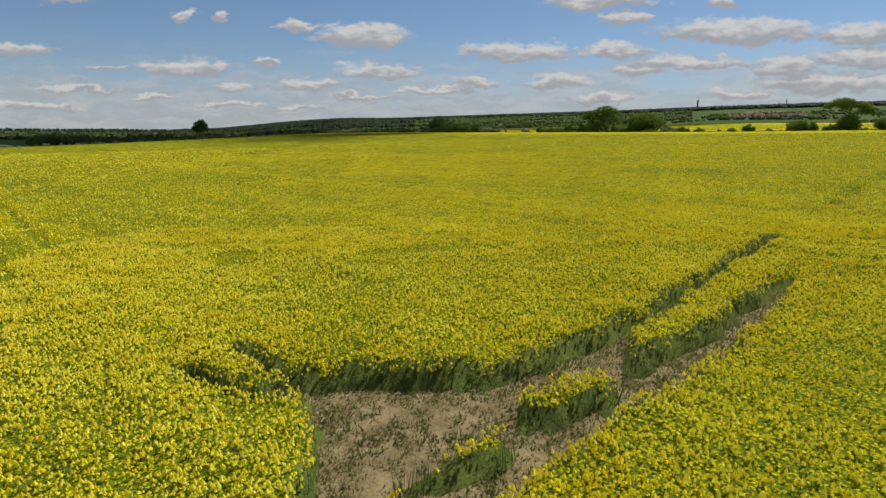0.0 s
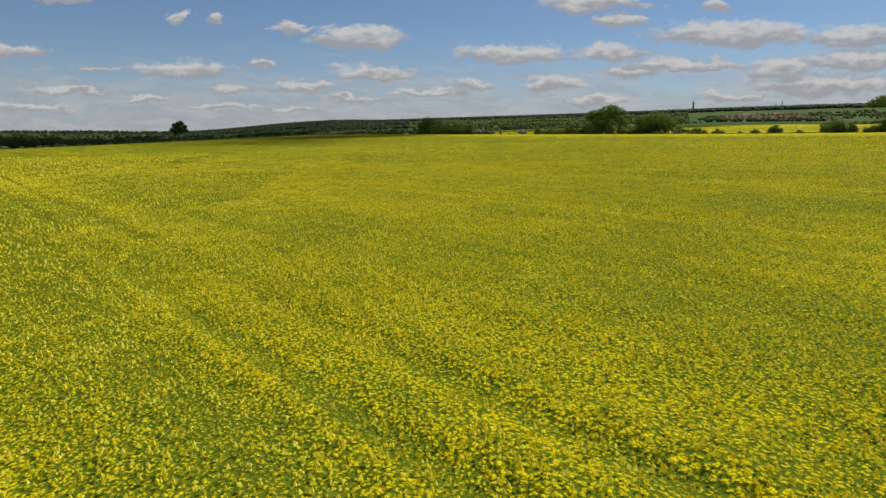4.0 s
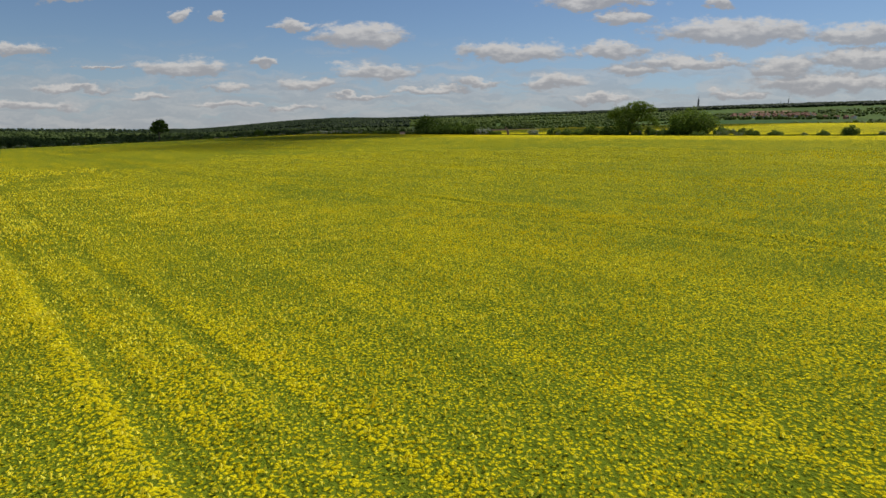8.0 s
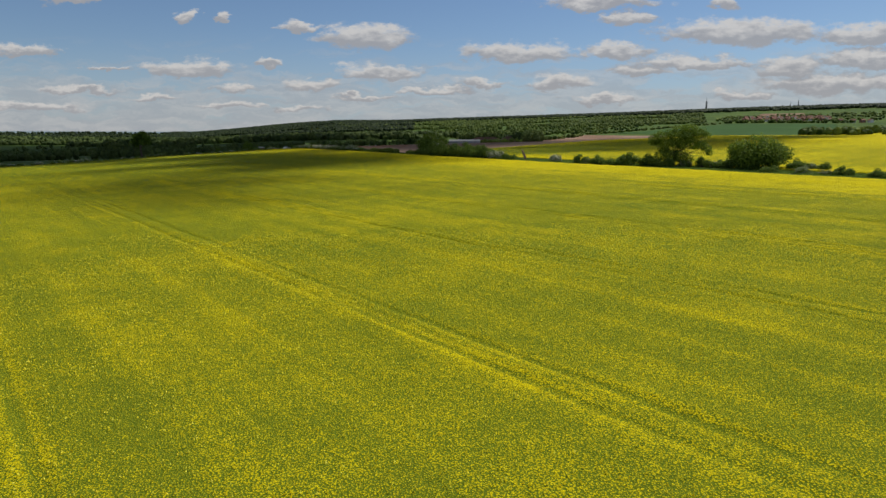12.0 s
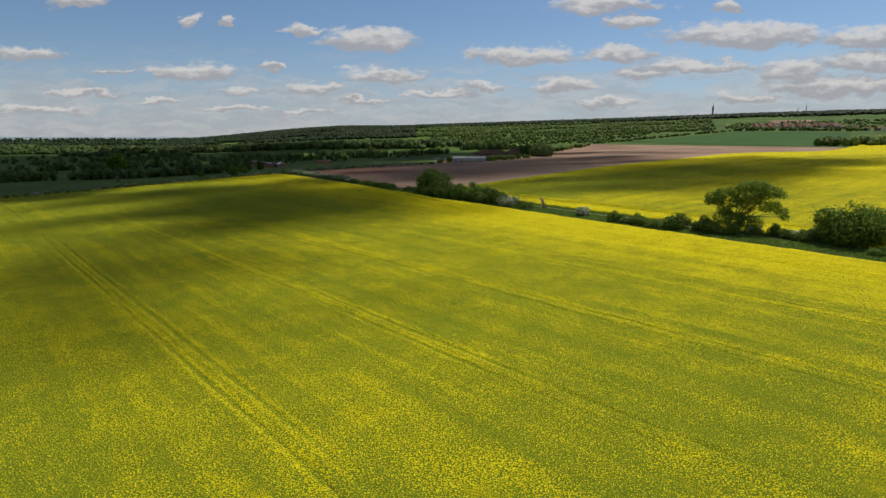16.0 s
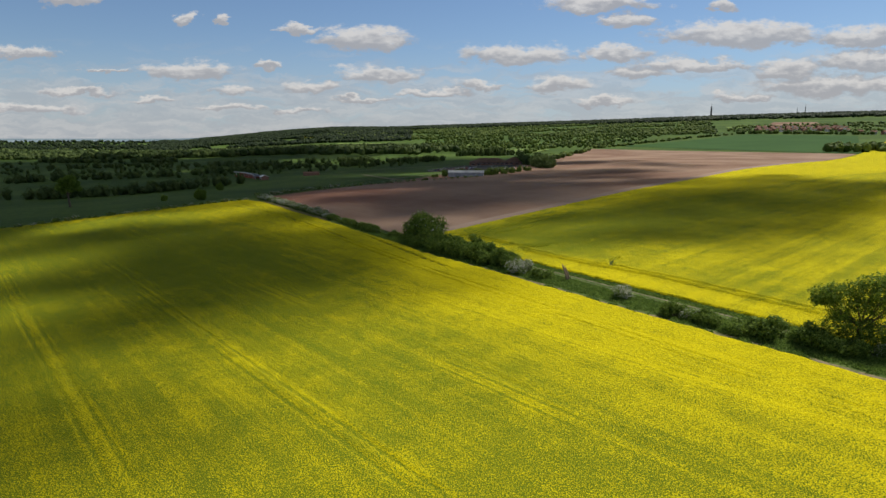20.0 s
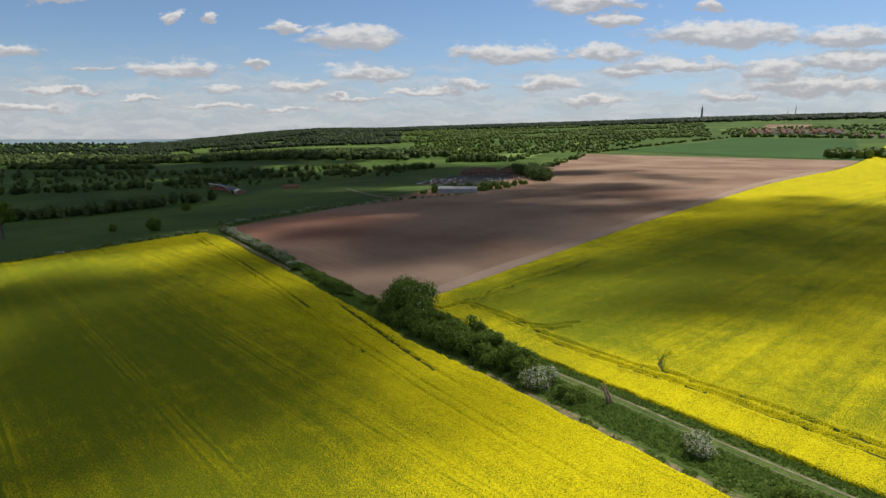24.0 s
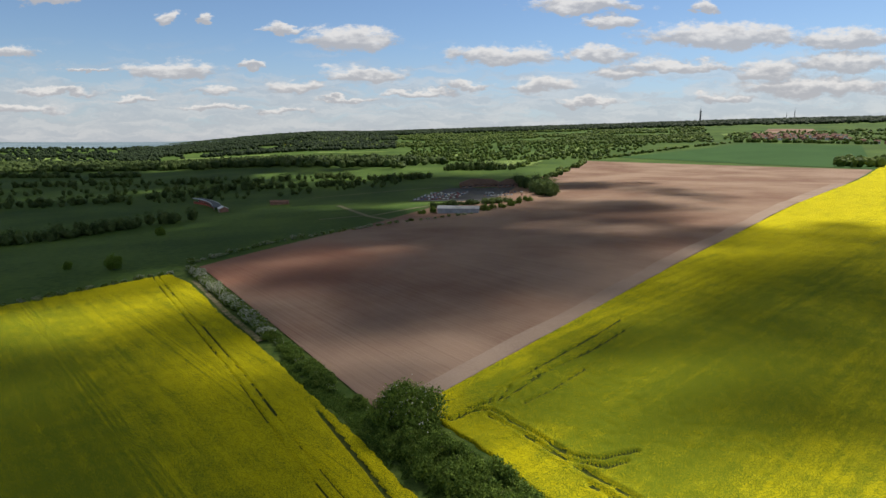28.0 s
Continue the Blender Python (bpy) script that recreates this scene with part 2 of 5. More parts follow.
FAIRWAY = two_tone("fairway", (0.10, 0.155, 0.035), (0.18, 0.235, 0.065), 0.02, 0.3, 0.9, 0.0)
BARK = two_tone("bark", (0.060, 0.046, 0.034), (0.150, 0.120, 0.090), 2.0, 14.0, 0.95, 0.05)
OAK_LEAF = leaf_material("oak_leaf", (0.065, 0.110, 0.014), (0.200, 0.285, 0.042))
BUSH_LEAF = leaf_material("hedge_leaf", (0.054, 0.098, 0.017), (0.190, 0.268, 0.047))
BLOSSOM = leaf_material("hawthorn_blossom", (0.40, 0.40, 0.31), (0.74, 0.72, 0.61), 1.5)
WOOD_LEAF = leaf_material("wood_canopy", (0.050, 0.080, 0.024), (0.118, 0.162, 0.048), 0.05)
# far woods: cloud shade over the hills is put into this darker green
SHADED_WOOD = leaf_material("cloud_shaded_canopy", (0.024, 0.040, 0.020), (0.056, 0.082, 0.034), 0.02)
WOOD_PALE = leaf_material("young_wood_canopy", (0.058, 0.098, 0.020), (0.180, 0.240, 0.052), 0.05)
DARK_METAL = two_tone("dark_steel", (0.045, 0.048, 0.052), (0.075, 0.078, 0.082), 0.5, 3.0, 0.6)
WHITE = two_tone("white_cladding", (0.60, 0.60, 0.58), (0.78, 0.78, 0.76), 0.3, 2.0, 0.7)
GREY_ROOF = two_tone("grey_roof", (0.22, 0.23, 0.24), (0.34, 0.35, 0.36), 0.3, 2.0, 0.7)
BRICK = two_tone("red_brick", (0.22, 0.11, 0.078), (0.33, 0.18, 0.125), 0.5, 6.0, 0.9)
RED_ROOF = two_tone("brown_tile", (0.15, 0.085, 0.062), (0.25, 0.140, 0.098), 0.4, 3.0, 0.85)
ASPHALT = two_tone("asphalt", (0.045, 0.045, 0.047), (0.085, 0.084, 0.082), 0.2, 4.0, 0.9)
CLOUD = two_tone("cloud", (0.80, 0.80, 0.80), (0.90, 0.90, 0.90), 0.01, 0.1, 1.0)
nt = CLOUD.node_tree
thin = put(nt, "ShaderNodeMixShader", [(1, nt.nodes["Principled BSDF"].outputs[0]), (2, put(nt, "ShaderNodeBsdfTransparent").outputs[0])], Fac=0.56)
nt.links.new(thin.outputs[0], nt.nodes["Material Output"].inputs[0])
WISP = CLOUD.copy()
WISP.name = "wispy_cloud"
WISP.node_tree.nodes["Mix Shader"].inputs[0].default_value = 0.80
MID_CLOUD = CLOUD.copy()
MID_CLOUD.name = "middling_cloud"
MID_CLOUD.node_tree.nodes["Mix Shader"].inputs[0].default_value = 0.72

# ploughed field: drill rows and damp patches
PLOUGH, nt, sh, at = material("bare_tilled_soil", 0.95)
turned = put(nt, "ShaderNodeMapping", [("Vector", at)], Rotation=(0.0, 0.0, -radians(36.4))).outputs[0]
rows_n = grain(nt, vec(nt, "MULTIPLY", turned, (1.0, 0.01, 0.0)).outputs[0], 1.2, 3.0, 0.6)
f = maths(nt, "ADD", maths(nt, "MULTIPLY", rows_n, 0.24), maths(nt, "MULTIPLY", grain(nt, at, 0.012, 5.0, 0.6), 0.76))
nt.links.new(mixed(nt, ramp(nt, f, 0.34, 0.66), (0.160, 0.092, 0.063), (0.270, 0.188, 0.134)), sh.inputs["Base Color"])
red = maths(nt, "MULTIPLY", ramp(nt, maths(nt, "MULTIPLY_ADD", grain(nt, at, 0.02, 4.0, 0.6), -90.0, vec(nt, "DISTANCE", at, (-62.0, 525.0, 5.0)).outputs["Value"]), 35.0, -25.0), 0.55)
nt.links.new(mixed(nt, red, sh.inputs["Base Color"].links[0].from_socket, (0.215, 0.082, 0.050)), sh.inputs["Base Color"])
bump(nt, sh, maths(nt, "ADD", grain(nt, at, 1.5, 4.0, 0.65), maths(nt, "MULTIPLY", rows_n, 1.5)), 0.6, 0.2)

# ------------------------------------------------------------------ relief of the land
SLOPE = np.array([4.098, 4.153, 3.928, -0.252, -0.704, -0.114, 1.45, -1.362, 0.936, 0.346])


def soft_clamp(q, a, b, w):
    return q - np.logaddexp(0, (q - b) / w) * w + np.logaddexp(0, (a - q) / w) * w


def step(q, a, b):
    q = np.clip((q - a) / (b - a), 0, 1)
    return q * q * (3 - 2 * q)


def land(x, y):
    """Height of the ground."""
    x, y = np.asarray(x, float), np.asarray(y, float)
    p, q = soft_clamp(x, -230, 230, 20) / 200, (soft_clamp(y, -40, 500, 25) - 200) / 200
    h = np.stack([1 + 0 * p, p, q, p * p, p * q, q * q, p ** 3, p * p * q, p * q * q, q ** 3], -1) @ SLOPE
    r, az = np.hypot(x, y), np.degrees(np.arctan2(x, y))
    ridge = 35 + 56 * step(az, -24, -8) + 47 * step(az, -8, 34)
    ridge = 35 + (ridge - 35) * step(np.abs(az), 150, 60)
    h = h * (1 - 0.5 * step(r, 600, 1500)) + ridge * step(r, 1000, 3500)
    h = h - 4 * step(y, 480, 680) * (1 - step(r, 900, 1500)) * (1 - step(x, 50, 250))
    return h - 8 * step(-x, 200, 700) * (1 - step(r, 1500, 3000))


def height(x, y):
    return float(land(x, y))


# field axes: a runs along the hedge and the tramlines, b across them
AX, AY, BX, BY = -0.593, 0.805, 0.805, 0.593


def ab(a, b):
    return a * AX + b * BX, a * AY + b * BY


def value_noise(x, y, seed=0):
    """Smooth noise in 0..1 on arrays."""
    xi, yi = np.floor(x).astype(np.int64), np.floor(y).astype(np.int64)
    fx, fy = x - xi, y - yi
    fx, fy = fx * fx * (3 - 2 * fx), fy * fy * (3 - 2 * fy)

    def h(i, j):
        n = (i * 374761393 + j * 668265263 + seed * 1442695041) & 0x7FFFFFFF
        n = ((n ^ (n >> 13)) * 1274126177) & 0x7FFFFFFF
        return ((n ^ (n >> 16)) & 0xFFFF) / 65535.0
    return (h(xi, yi) * (1 - fx) + h(xi + 1, yi) * fx) * (1 - fy) + (h(xi, yi + 1) * (1 - fx) + h(xi + 1, yi + 1) * fx) * fy


# ------------------------------------------------------------------ mesh helpers


def mesh_of(name, verts, faces, mats, idx=None, smooth=False):
    """A mesh from arrays; all faces have the same number of corners."""
    verts, faces = np.asarray(verts, np.float32), np.asarray(faces, np.int32)
    me = bpy.data.meshes.new(name)
    n, k = faces.shape
    me.vertices.add(len(verts))
    me.vertices.foreach_set("co", verts.ravel())
    me.loops.add(n * k)
    me.loops.foreach_set("vertex_index", faces.ravel())
    me.polygons.add(n)
    me.polygons.foreach_set("loop_start", np.arange(0, n * k, k, dtype=np.int32))
    for m in mats:
        me.materials.append(m)
    if idx is not None:
        me.polygons.foreach_set("material_index", np.asarray(idx, np.int32))
    me.polygons.foreach_set("use_smooth", np.full(n, smooth, dtype=bool))
    me.update(calc_edges=True)
    return me


def grid_faces(nu, nv):
    i = np.arange(nu - 1)[:, None] * nv + np.arange(nv - 1)[None, :]
    return np.stack([i, i + nv, i + nv + 1, i + 1], -1).reshape(-1, 4)


def part(name, me, parent, label=""):
    ob = new(name, me)
    ob.parent = parent
    if label:
        ob["label"] = label
    return ob


def bm_mesh(name, bm, mats, smooth=False):
    me = bpy.data.meshes.new(name)
    bm.to_mesh(me)
    bm.free()
    for m in mats:
        me.materials.append(m)
    for p in me.polygons:
        p.use_smooth = smooth
    return me


def box(bm, x0, y0, z0, x1, y1, z1, mi=0):
    vs = [bm.verts.new(c) for c in ((x0, y0, z0), (x1, y0, z0), (x1, y1, z0), (x0, y1, z0), (x0, y0, z1), (x1, y0, z1), (x1, y1, z1), (x0, y1, z1))]
    for q in ((3, 2, 1, 0), (4, 5, 6, 7), (0, 1, 5, 4), (1, 2, 6, 5), (2, 3, 7, 6), (3, 0, 4, 7)):
        bm.faces.new([vs[i] for i in q]).material_index = mi


def tube(bm, pts, radii, sides=7):
    """A tapered limb along points."""
    rings = []
    for i, p in enumerate(pts):
        p = Vector(p)
        d = (Vector(pts[min(i + 1, len(pts) - 1)]) - Vector(pts[max(i - 1, 0)])).normalized()
        s = d.orthogonal().normalized()
        t = d.cross(s)
        rings.append([bm.verts.new(p + (s * math.cos(2 * math.pi * k / sides) + t * math.sin(2 * math.pi * k / sides)) * radii[i]) for k in range(sides)])
    for r0, r1 in zip(rings, rings[1:]):
        for k in range(sides):
            bm.faces.new((r0[k], r0[(k + 1) % sides], r1[(k + 1) % sides], r1[k]))
    bm.faces.new(rings[-1])
    bm.faces.new(rings[0][::-1])


def sprays(rng, centres, radii, count, size, hollow=0.55):
    """Leaf sprays: bent quads round the shells of ellipsoid clumps. Returns vertices and faces."""
    centres, radii = np.asarray(centres, float), np.asarray(radii, float)
    w = np.prod(radii, 1) ** (2 / 3)
    pick = rng.choice(len(centres), count, p=w / w.sum())
    d = rng.normal(size=(count, 3))
    d /= np.linalg.norm(d, axis=1)[:, None]
    rad = (hollow + (1.08 - hollow) * rng.random(count) ** 0.6) * (1 + 0.16 * np.clip(rng.normal(size=count), -1, 2.2))
    p = centres[pick] + d * rad[:, None] * radii[pick]
    nrm = d + rng.normal(size=(count, 3)) * 0.6 + np.array([0, 0, 0.35])
    nrm /= np.linalg.norm(nrm, axis=1)[:, None]
    t = np.cross(nrm, rng.normal(size=(count, 3)))
    t /= np.linalg.norm(t, axis=1)[:, None]
    b = np.cross(nrm, t)
    s = size * (0.6 + 0.8 * rng.random(count))[:, None]
    vs = np.stack([p - t * s, p - b * s * 0.55 + nrm * s * 0.12, p + t * s, p + b * s * 0.55 + nrm * s * 0.12], 1).reshape(-1, 3)
    return vs, np.arange(count * 4).reshape(-1, 4)


# ------------------------------------------------------------------ ground
def warped(n, reach):
    q = np.linspace(-1, 1, n)
    return reach * np.sign(q) * (0.055 * np.abs(q) + 0.945 * np.abs(q) ** 3.2)


gx, gy = np.meshgrid(warped(260, 4950), 240 + warped(300, 4900), indexing="ij")
gv = np.stack([gx, gy, land(gx, gy)], -1).reshape(-1, 3)
tagged(new("ground", mesh_of("ground", gv, grid_faces(*gx.shape), [GRASS], smooth=True)), "rolling green pasture land reaching the horizon", "ground", kind="structure")


def sheet(name, corners, lift, mat, label, category, nu=40, nv=40, kind="structure", wobble=0.0):
    """A field draped on the land between four plan corners."""
    (x0, y0), (x1, y1), (x2, y2), (x3, y3) = corners
    s, t = np.meshgrid(np.linspace(0, 1, nu), np.linspace(0, 1, nv), indexing="ij")
    x = (x0 * (1 - s) + x1 * s) * (1 - t) + (x3 * (1 - s) + x2 * s) * t
    y = (y0 * (1 - s) + y1 * s) * (1 - t) + (y3 * (1 - s) + y2 * s) * t
    if wobble:
        x, y = x + wobble * (value_noise(x * 0.05, y * 0.05, 3) - 0.5), y + wobble * (value_noise(x * 0.05, y * 0.05, 4) - 0.5)
    vs = np.stack([x, y, land(x, y) + lift], -1).reshape(-1, 3)
    return tagged(new(name, mesh_of(name, vs, grid_faces(nu, nv), [mat], smooth=True)), label, category, kind=kind)


# ------------------------------------------------------------------ rapeseed field under the flight
TRAMLINES = [100.5 + 22.1 * i for i in range(-9, 5)]
SKEW = 0.085                                   # the tramlines lean off the hedge line
GAUGE = 1.05
HEDGE_B = 205.5


def hedge_edge(a):
    """The crop's edge by the hedge, swinging out before the corner."""
    return np.interp(a, [0, 262, 285, 298, 327, 350, 395, 440, 470], [204.9, 205.3, 204.8, 206.3, 207.8, 209.3, 210.6, 213.8, 211.4])


def far_end(b):
    return 437 + 0.13 * b


def to_line(x, y, pts):
    """Distance from points to a polyline."""
    best = np.full(np.shape(x), 1e9)
    for (x0, y0), (x1, y1) in zip(pts, pts[1:]):
        dx, dy = x1 - x0, y1 - y0
        s = np.clip(((x - x0) * dx + (y - y0) * dy) / (dx * dx + dy * dy), 0, 1)
        best = np.minimum(best, np.hypot(x - x0 - s * dx, y - y0 - s * dy))
    return best


RUT_L = [(4.2, 14.0), (5.4, 15.1), (7.3, 17.3), (8.5, 18.8), (10.5, 21.0), (12.0, 22.7), (13.8, 24.6)]
RUT_R = [(-0.4, 6.6), (0.4, 8.0), (1.1, 8.7), (1.7, 9.3), (2.6, 10.1), (3.5, 10.9), (4.4, 11.7), (5.9, 13.1), (7.1, 14.2), (8.8, 16.0), (10.4, 17.8), (11.3, 18.9)]
FAR_RUT = [(22.0, 33.5), (25.0, 37.2), (30.8, 43.7), (36.0, 48.7)]
BARE = [(-2.0, 6.5), (-2.1, 9.2), (-2.8, 11.1), (-3.6, 11.8), (-5.0, 13.4), (-3.6, 12.35), (-2.3, 12.0), (0.75, 12.0), (2.1, 12.7), (2.9, 13.3), (4.3, 14.3), (4.4, 13.5), (4.1, 12.7),
        (3.6, 11.3), (2.5, 10.2), (1.2, 9.0), (0.2, 8.2), (-0.2, 6.5), (-2.0, 6.5)]
ISLANDS = [([(-0.7, 7.6), (-0.7, 8.2), (0.1, 8.6), (0.8, 9.2)], 0.10, 0.70), ([(1.8, 10.6), (2.3, 10.85), (2.9, 11.15)], 0.22, 0.80)]
CRACK = [(-3.2, 10.9), (-4.5, 11.4), (-5.7, 12.1)]


def inside(x, y, pts):
    """Which points lie within a closed outline."""
    odd = np.zeros(np.shape(x), bool)
    for (x0, y0), (x1, y1) in zip(pts, pts[1:]):
        if y0 != y1:
            odd ^= ((y0 > y) != (y1 > y)) & (x < (x1 - x0) * (y - y0) / (y1 - y0) + x0)
    return odd


def broken_edge(x, y):
    """Distance from standing crop to the bare corner and its ruts, negative within them."""
    d = to_line(x, y, BARE)
    d = np.where(inside(x, y, BARE), -d, d)
    d = np.minimum(d, to_line(x, y, RUT_L) - 0.20)
    return np.minimum(d, to_line(x, y, RUT_R) - np.interp(y, [9, 13, 16, 19], [0.62, 0.48, 0.30, 0.10]))


def standing(x, y):
    """How much of the crop stands: 1 full, 0 trodden or bare."""
    rag = value_noise(x * 1.1, y * 1.1, 5) * 0.40 + value_noise(x * 3.1, y * 3.1, 6) * 0.28 - 0.34
    m = step(broken_edge(x, y) + rag * 0.7, -0.12, 0.18)
    for line, wide, tall in ISLANDS:
        m = np.maximum(m, tall * (1 - step(to_line(x, y, line) + rag, wide, wide + 0.3)))
    m = m * (1 - 0.8 * (1 - step(to_line(x, y, CRACK) + rag * 0.4, 0.12, 0.40)))
    patchy = step(value_noise(x * 0.4, y * 0.4, 8), 0.30, 0.55)
    return m * (1 - 0.75 * patchy * (1 - step(to_line(x, y, FAR_RUT) + rag * 0.5, 0.25, 0.6)))


def headland_track(a):
    """The wheel marks beside the hedge, swinging out with the crop's edge."""
    return np.interp(a, [150, 262, 307, 334, 386, 410, 455, 480], [192.5, 193.8, 196.0, 198.3, 201.6, 202.6, 206.0, 209.0])


def canopy(x, y):
    """Height of the flowering canopy over the ground."""
    a, b = x * AX + y * AY, x * BX + y * BY
    h = 0.60 + 0.16 * (value_noise(x * 0.9, y * 0.9, 1) - 0.5) + 0.12 * (value_noise(x * 2.3, y * 2.3, 2) - 0.5)
    c0 = b + SKEW * (a - 150)
    wander = 0.6 * (value_noise(a * 0.02, b * 0.0 + 5.5, 9) - 0.5)
    bend = headland_track(a)
    for q, c, full in [(c0, c, 0.0) for c in TRAMLINES] + [(b - bend, 0.0, (0.10 + 0.46 * value_noise(a * 0.13, b * 0 + 3.7, 17)) * step(a, 235, 275))]:
        for s in (-GAUGE, GAUGE):
            far = np.abs(q - c - s - wander)
            deep = full + 0.02 + 0.08 * value_noise(a * 0.07, b * 0 + c * 3.3 + s, 11) * step(value_noise(a * 0.02, b * 0 + c, 12), 0.15, 0.6)
            h = h - deep * (1 - step(far, 0.10, 0.36))
            h = h + 0.04 * np.exp(-((far - 0.75) / 0.3) ** 2)
    side = np.abs(b - np.interp(a, [262, 282, 292, 316], [199.2, 201.2, 202.6, 205.5]))
    h = h - 0.55 * (1 - step(side, 0.25, 0.7)) * step(a, 255, 275) * step(a, 322, 312)
    return h


def crop_lines():
    """Lines along the tramlines: coarse, with finer ones at every wheel mark, at the bare corner and by the hedge."""
    q = list(np.arange(-150, 220, 1.6)) + list(np.arange(-20, 42, 0.4)) + list(np.arange(186, 217, 0.25))
    for c in TRAMLINES:
        for s in (-GAUGE, GAUGE):
            q += [c + s + k for k in (-0.75, -0.5, -0.3, -0.1, 0.1, 0.3, 0.5, 0.75)]
    q = np.array(sorted(q))
    return q[np.append(True, np.diff(q) > 0.08)]


lc = crop_lines()
la = np.concatenate([np.arange(-150, -1, 2.6), np.arange(-1, 24, 0.3), np.arange(24, 250, 2.6), np.arange(250, 480, 1.5)])
ga, gc = np.meshgrid(la, lc, indexing="ij")
by_hedge = step(gc, 128, 185)
gb = np.minimum((1 - by_hedge) * (gc - SKEW * (ga - 150)) + by_hedge * (headland_track(ga) + gc - 192.5), hedge_edge(ga))
ga = np.minimum(ga, far_end(gb))
cx, cy = ab(ga, gb)
edge = value_noise(ga * 0.9, gb * 0 + 2, 14)
near_edge = gb > hedge_edge(ga) - 0.8
cx, cy = cx + np.where(near_edge, (edge - 0.5) * 0.7 * BX, 0), cy + np.where(near_edge, (edge - 0.5) * 0.7 * BY, 0)
stand = standing(cx, cy)
rim = (gb >= hedge_edge(ga) - 0.01) | (ga <= la[0] + 0.01) | (ga >= far_end(gb) - 0.01) | (gc <= lc[0] + 0.01)
cz = land(cx, cy) + np.where(rim, 0.02, canopy(cx, cy) * stand - 0.10 * (1 - stand))
faces = grid_faces(*cx.shape)
keep = (stand.reshape(-1)[faces].max(1) > 0.005) & (np.ptp(ga.reshape(-1)[faces], axis=1) > 0.01) & (np.abs(np.diff(gb.reshape(-1)[faces[:, [0, 3]]], axis=1))[:, 0] + np.abs(np.diff(gb.reshape(-1)[faces[:, [1, 2]]], axis=1))[:, 0] > 0.01)
mid = np.stack([cx, cy], -1).reshape(-1, 2)[faces[keep]].mean(1)
jag = 14 * value_noise(mid[:, 0] * 0.4, mid[:, 1] * 0.4, 71)
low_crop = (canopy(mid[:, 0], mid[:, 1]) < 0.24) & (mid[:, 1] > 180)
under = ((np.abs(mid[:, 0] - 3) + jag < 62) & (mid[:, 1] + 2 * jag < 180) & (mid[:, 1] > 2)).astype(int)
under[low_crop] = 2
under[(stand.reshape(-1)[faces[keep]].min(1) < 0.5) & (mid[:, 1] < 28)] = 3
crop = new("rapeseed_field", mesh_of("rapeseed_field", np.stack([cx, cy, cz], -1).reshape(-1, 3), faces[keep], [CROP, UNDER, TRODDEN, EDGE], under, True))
tagged(crop, "wide field of yellow flowering rapeseed with tractor tramlines", "crop", kind="stuff")

# bare corner where the drill turned
sa, sb = np.meshgrid(np.linspace(-8, 26, 90), np.linspace(-9, 52, 150), indexing="ij")
bx, by = ab(sa, sb)
bz = land(bx, by) + 0.03 + 0.05 * value_noise(bx * 2.5, by * 2.5, 21) + 0.03 * value_noise(bx * 7, by * 7, 22)
tagged(new("bare_soil", mesh_of("bare_soil", np.stack([bx, by, bz], -1).reshape(-1, 3), grid_faces(*bx.shape), [SOIL], smooth=True)),
       "dry pale brown soil of a bare field corner", "soil", kind="structure")

rng = np.random.default_rng(7)


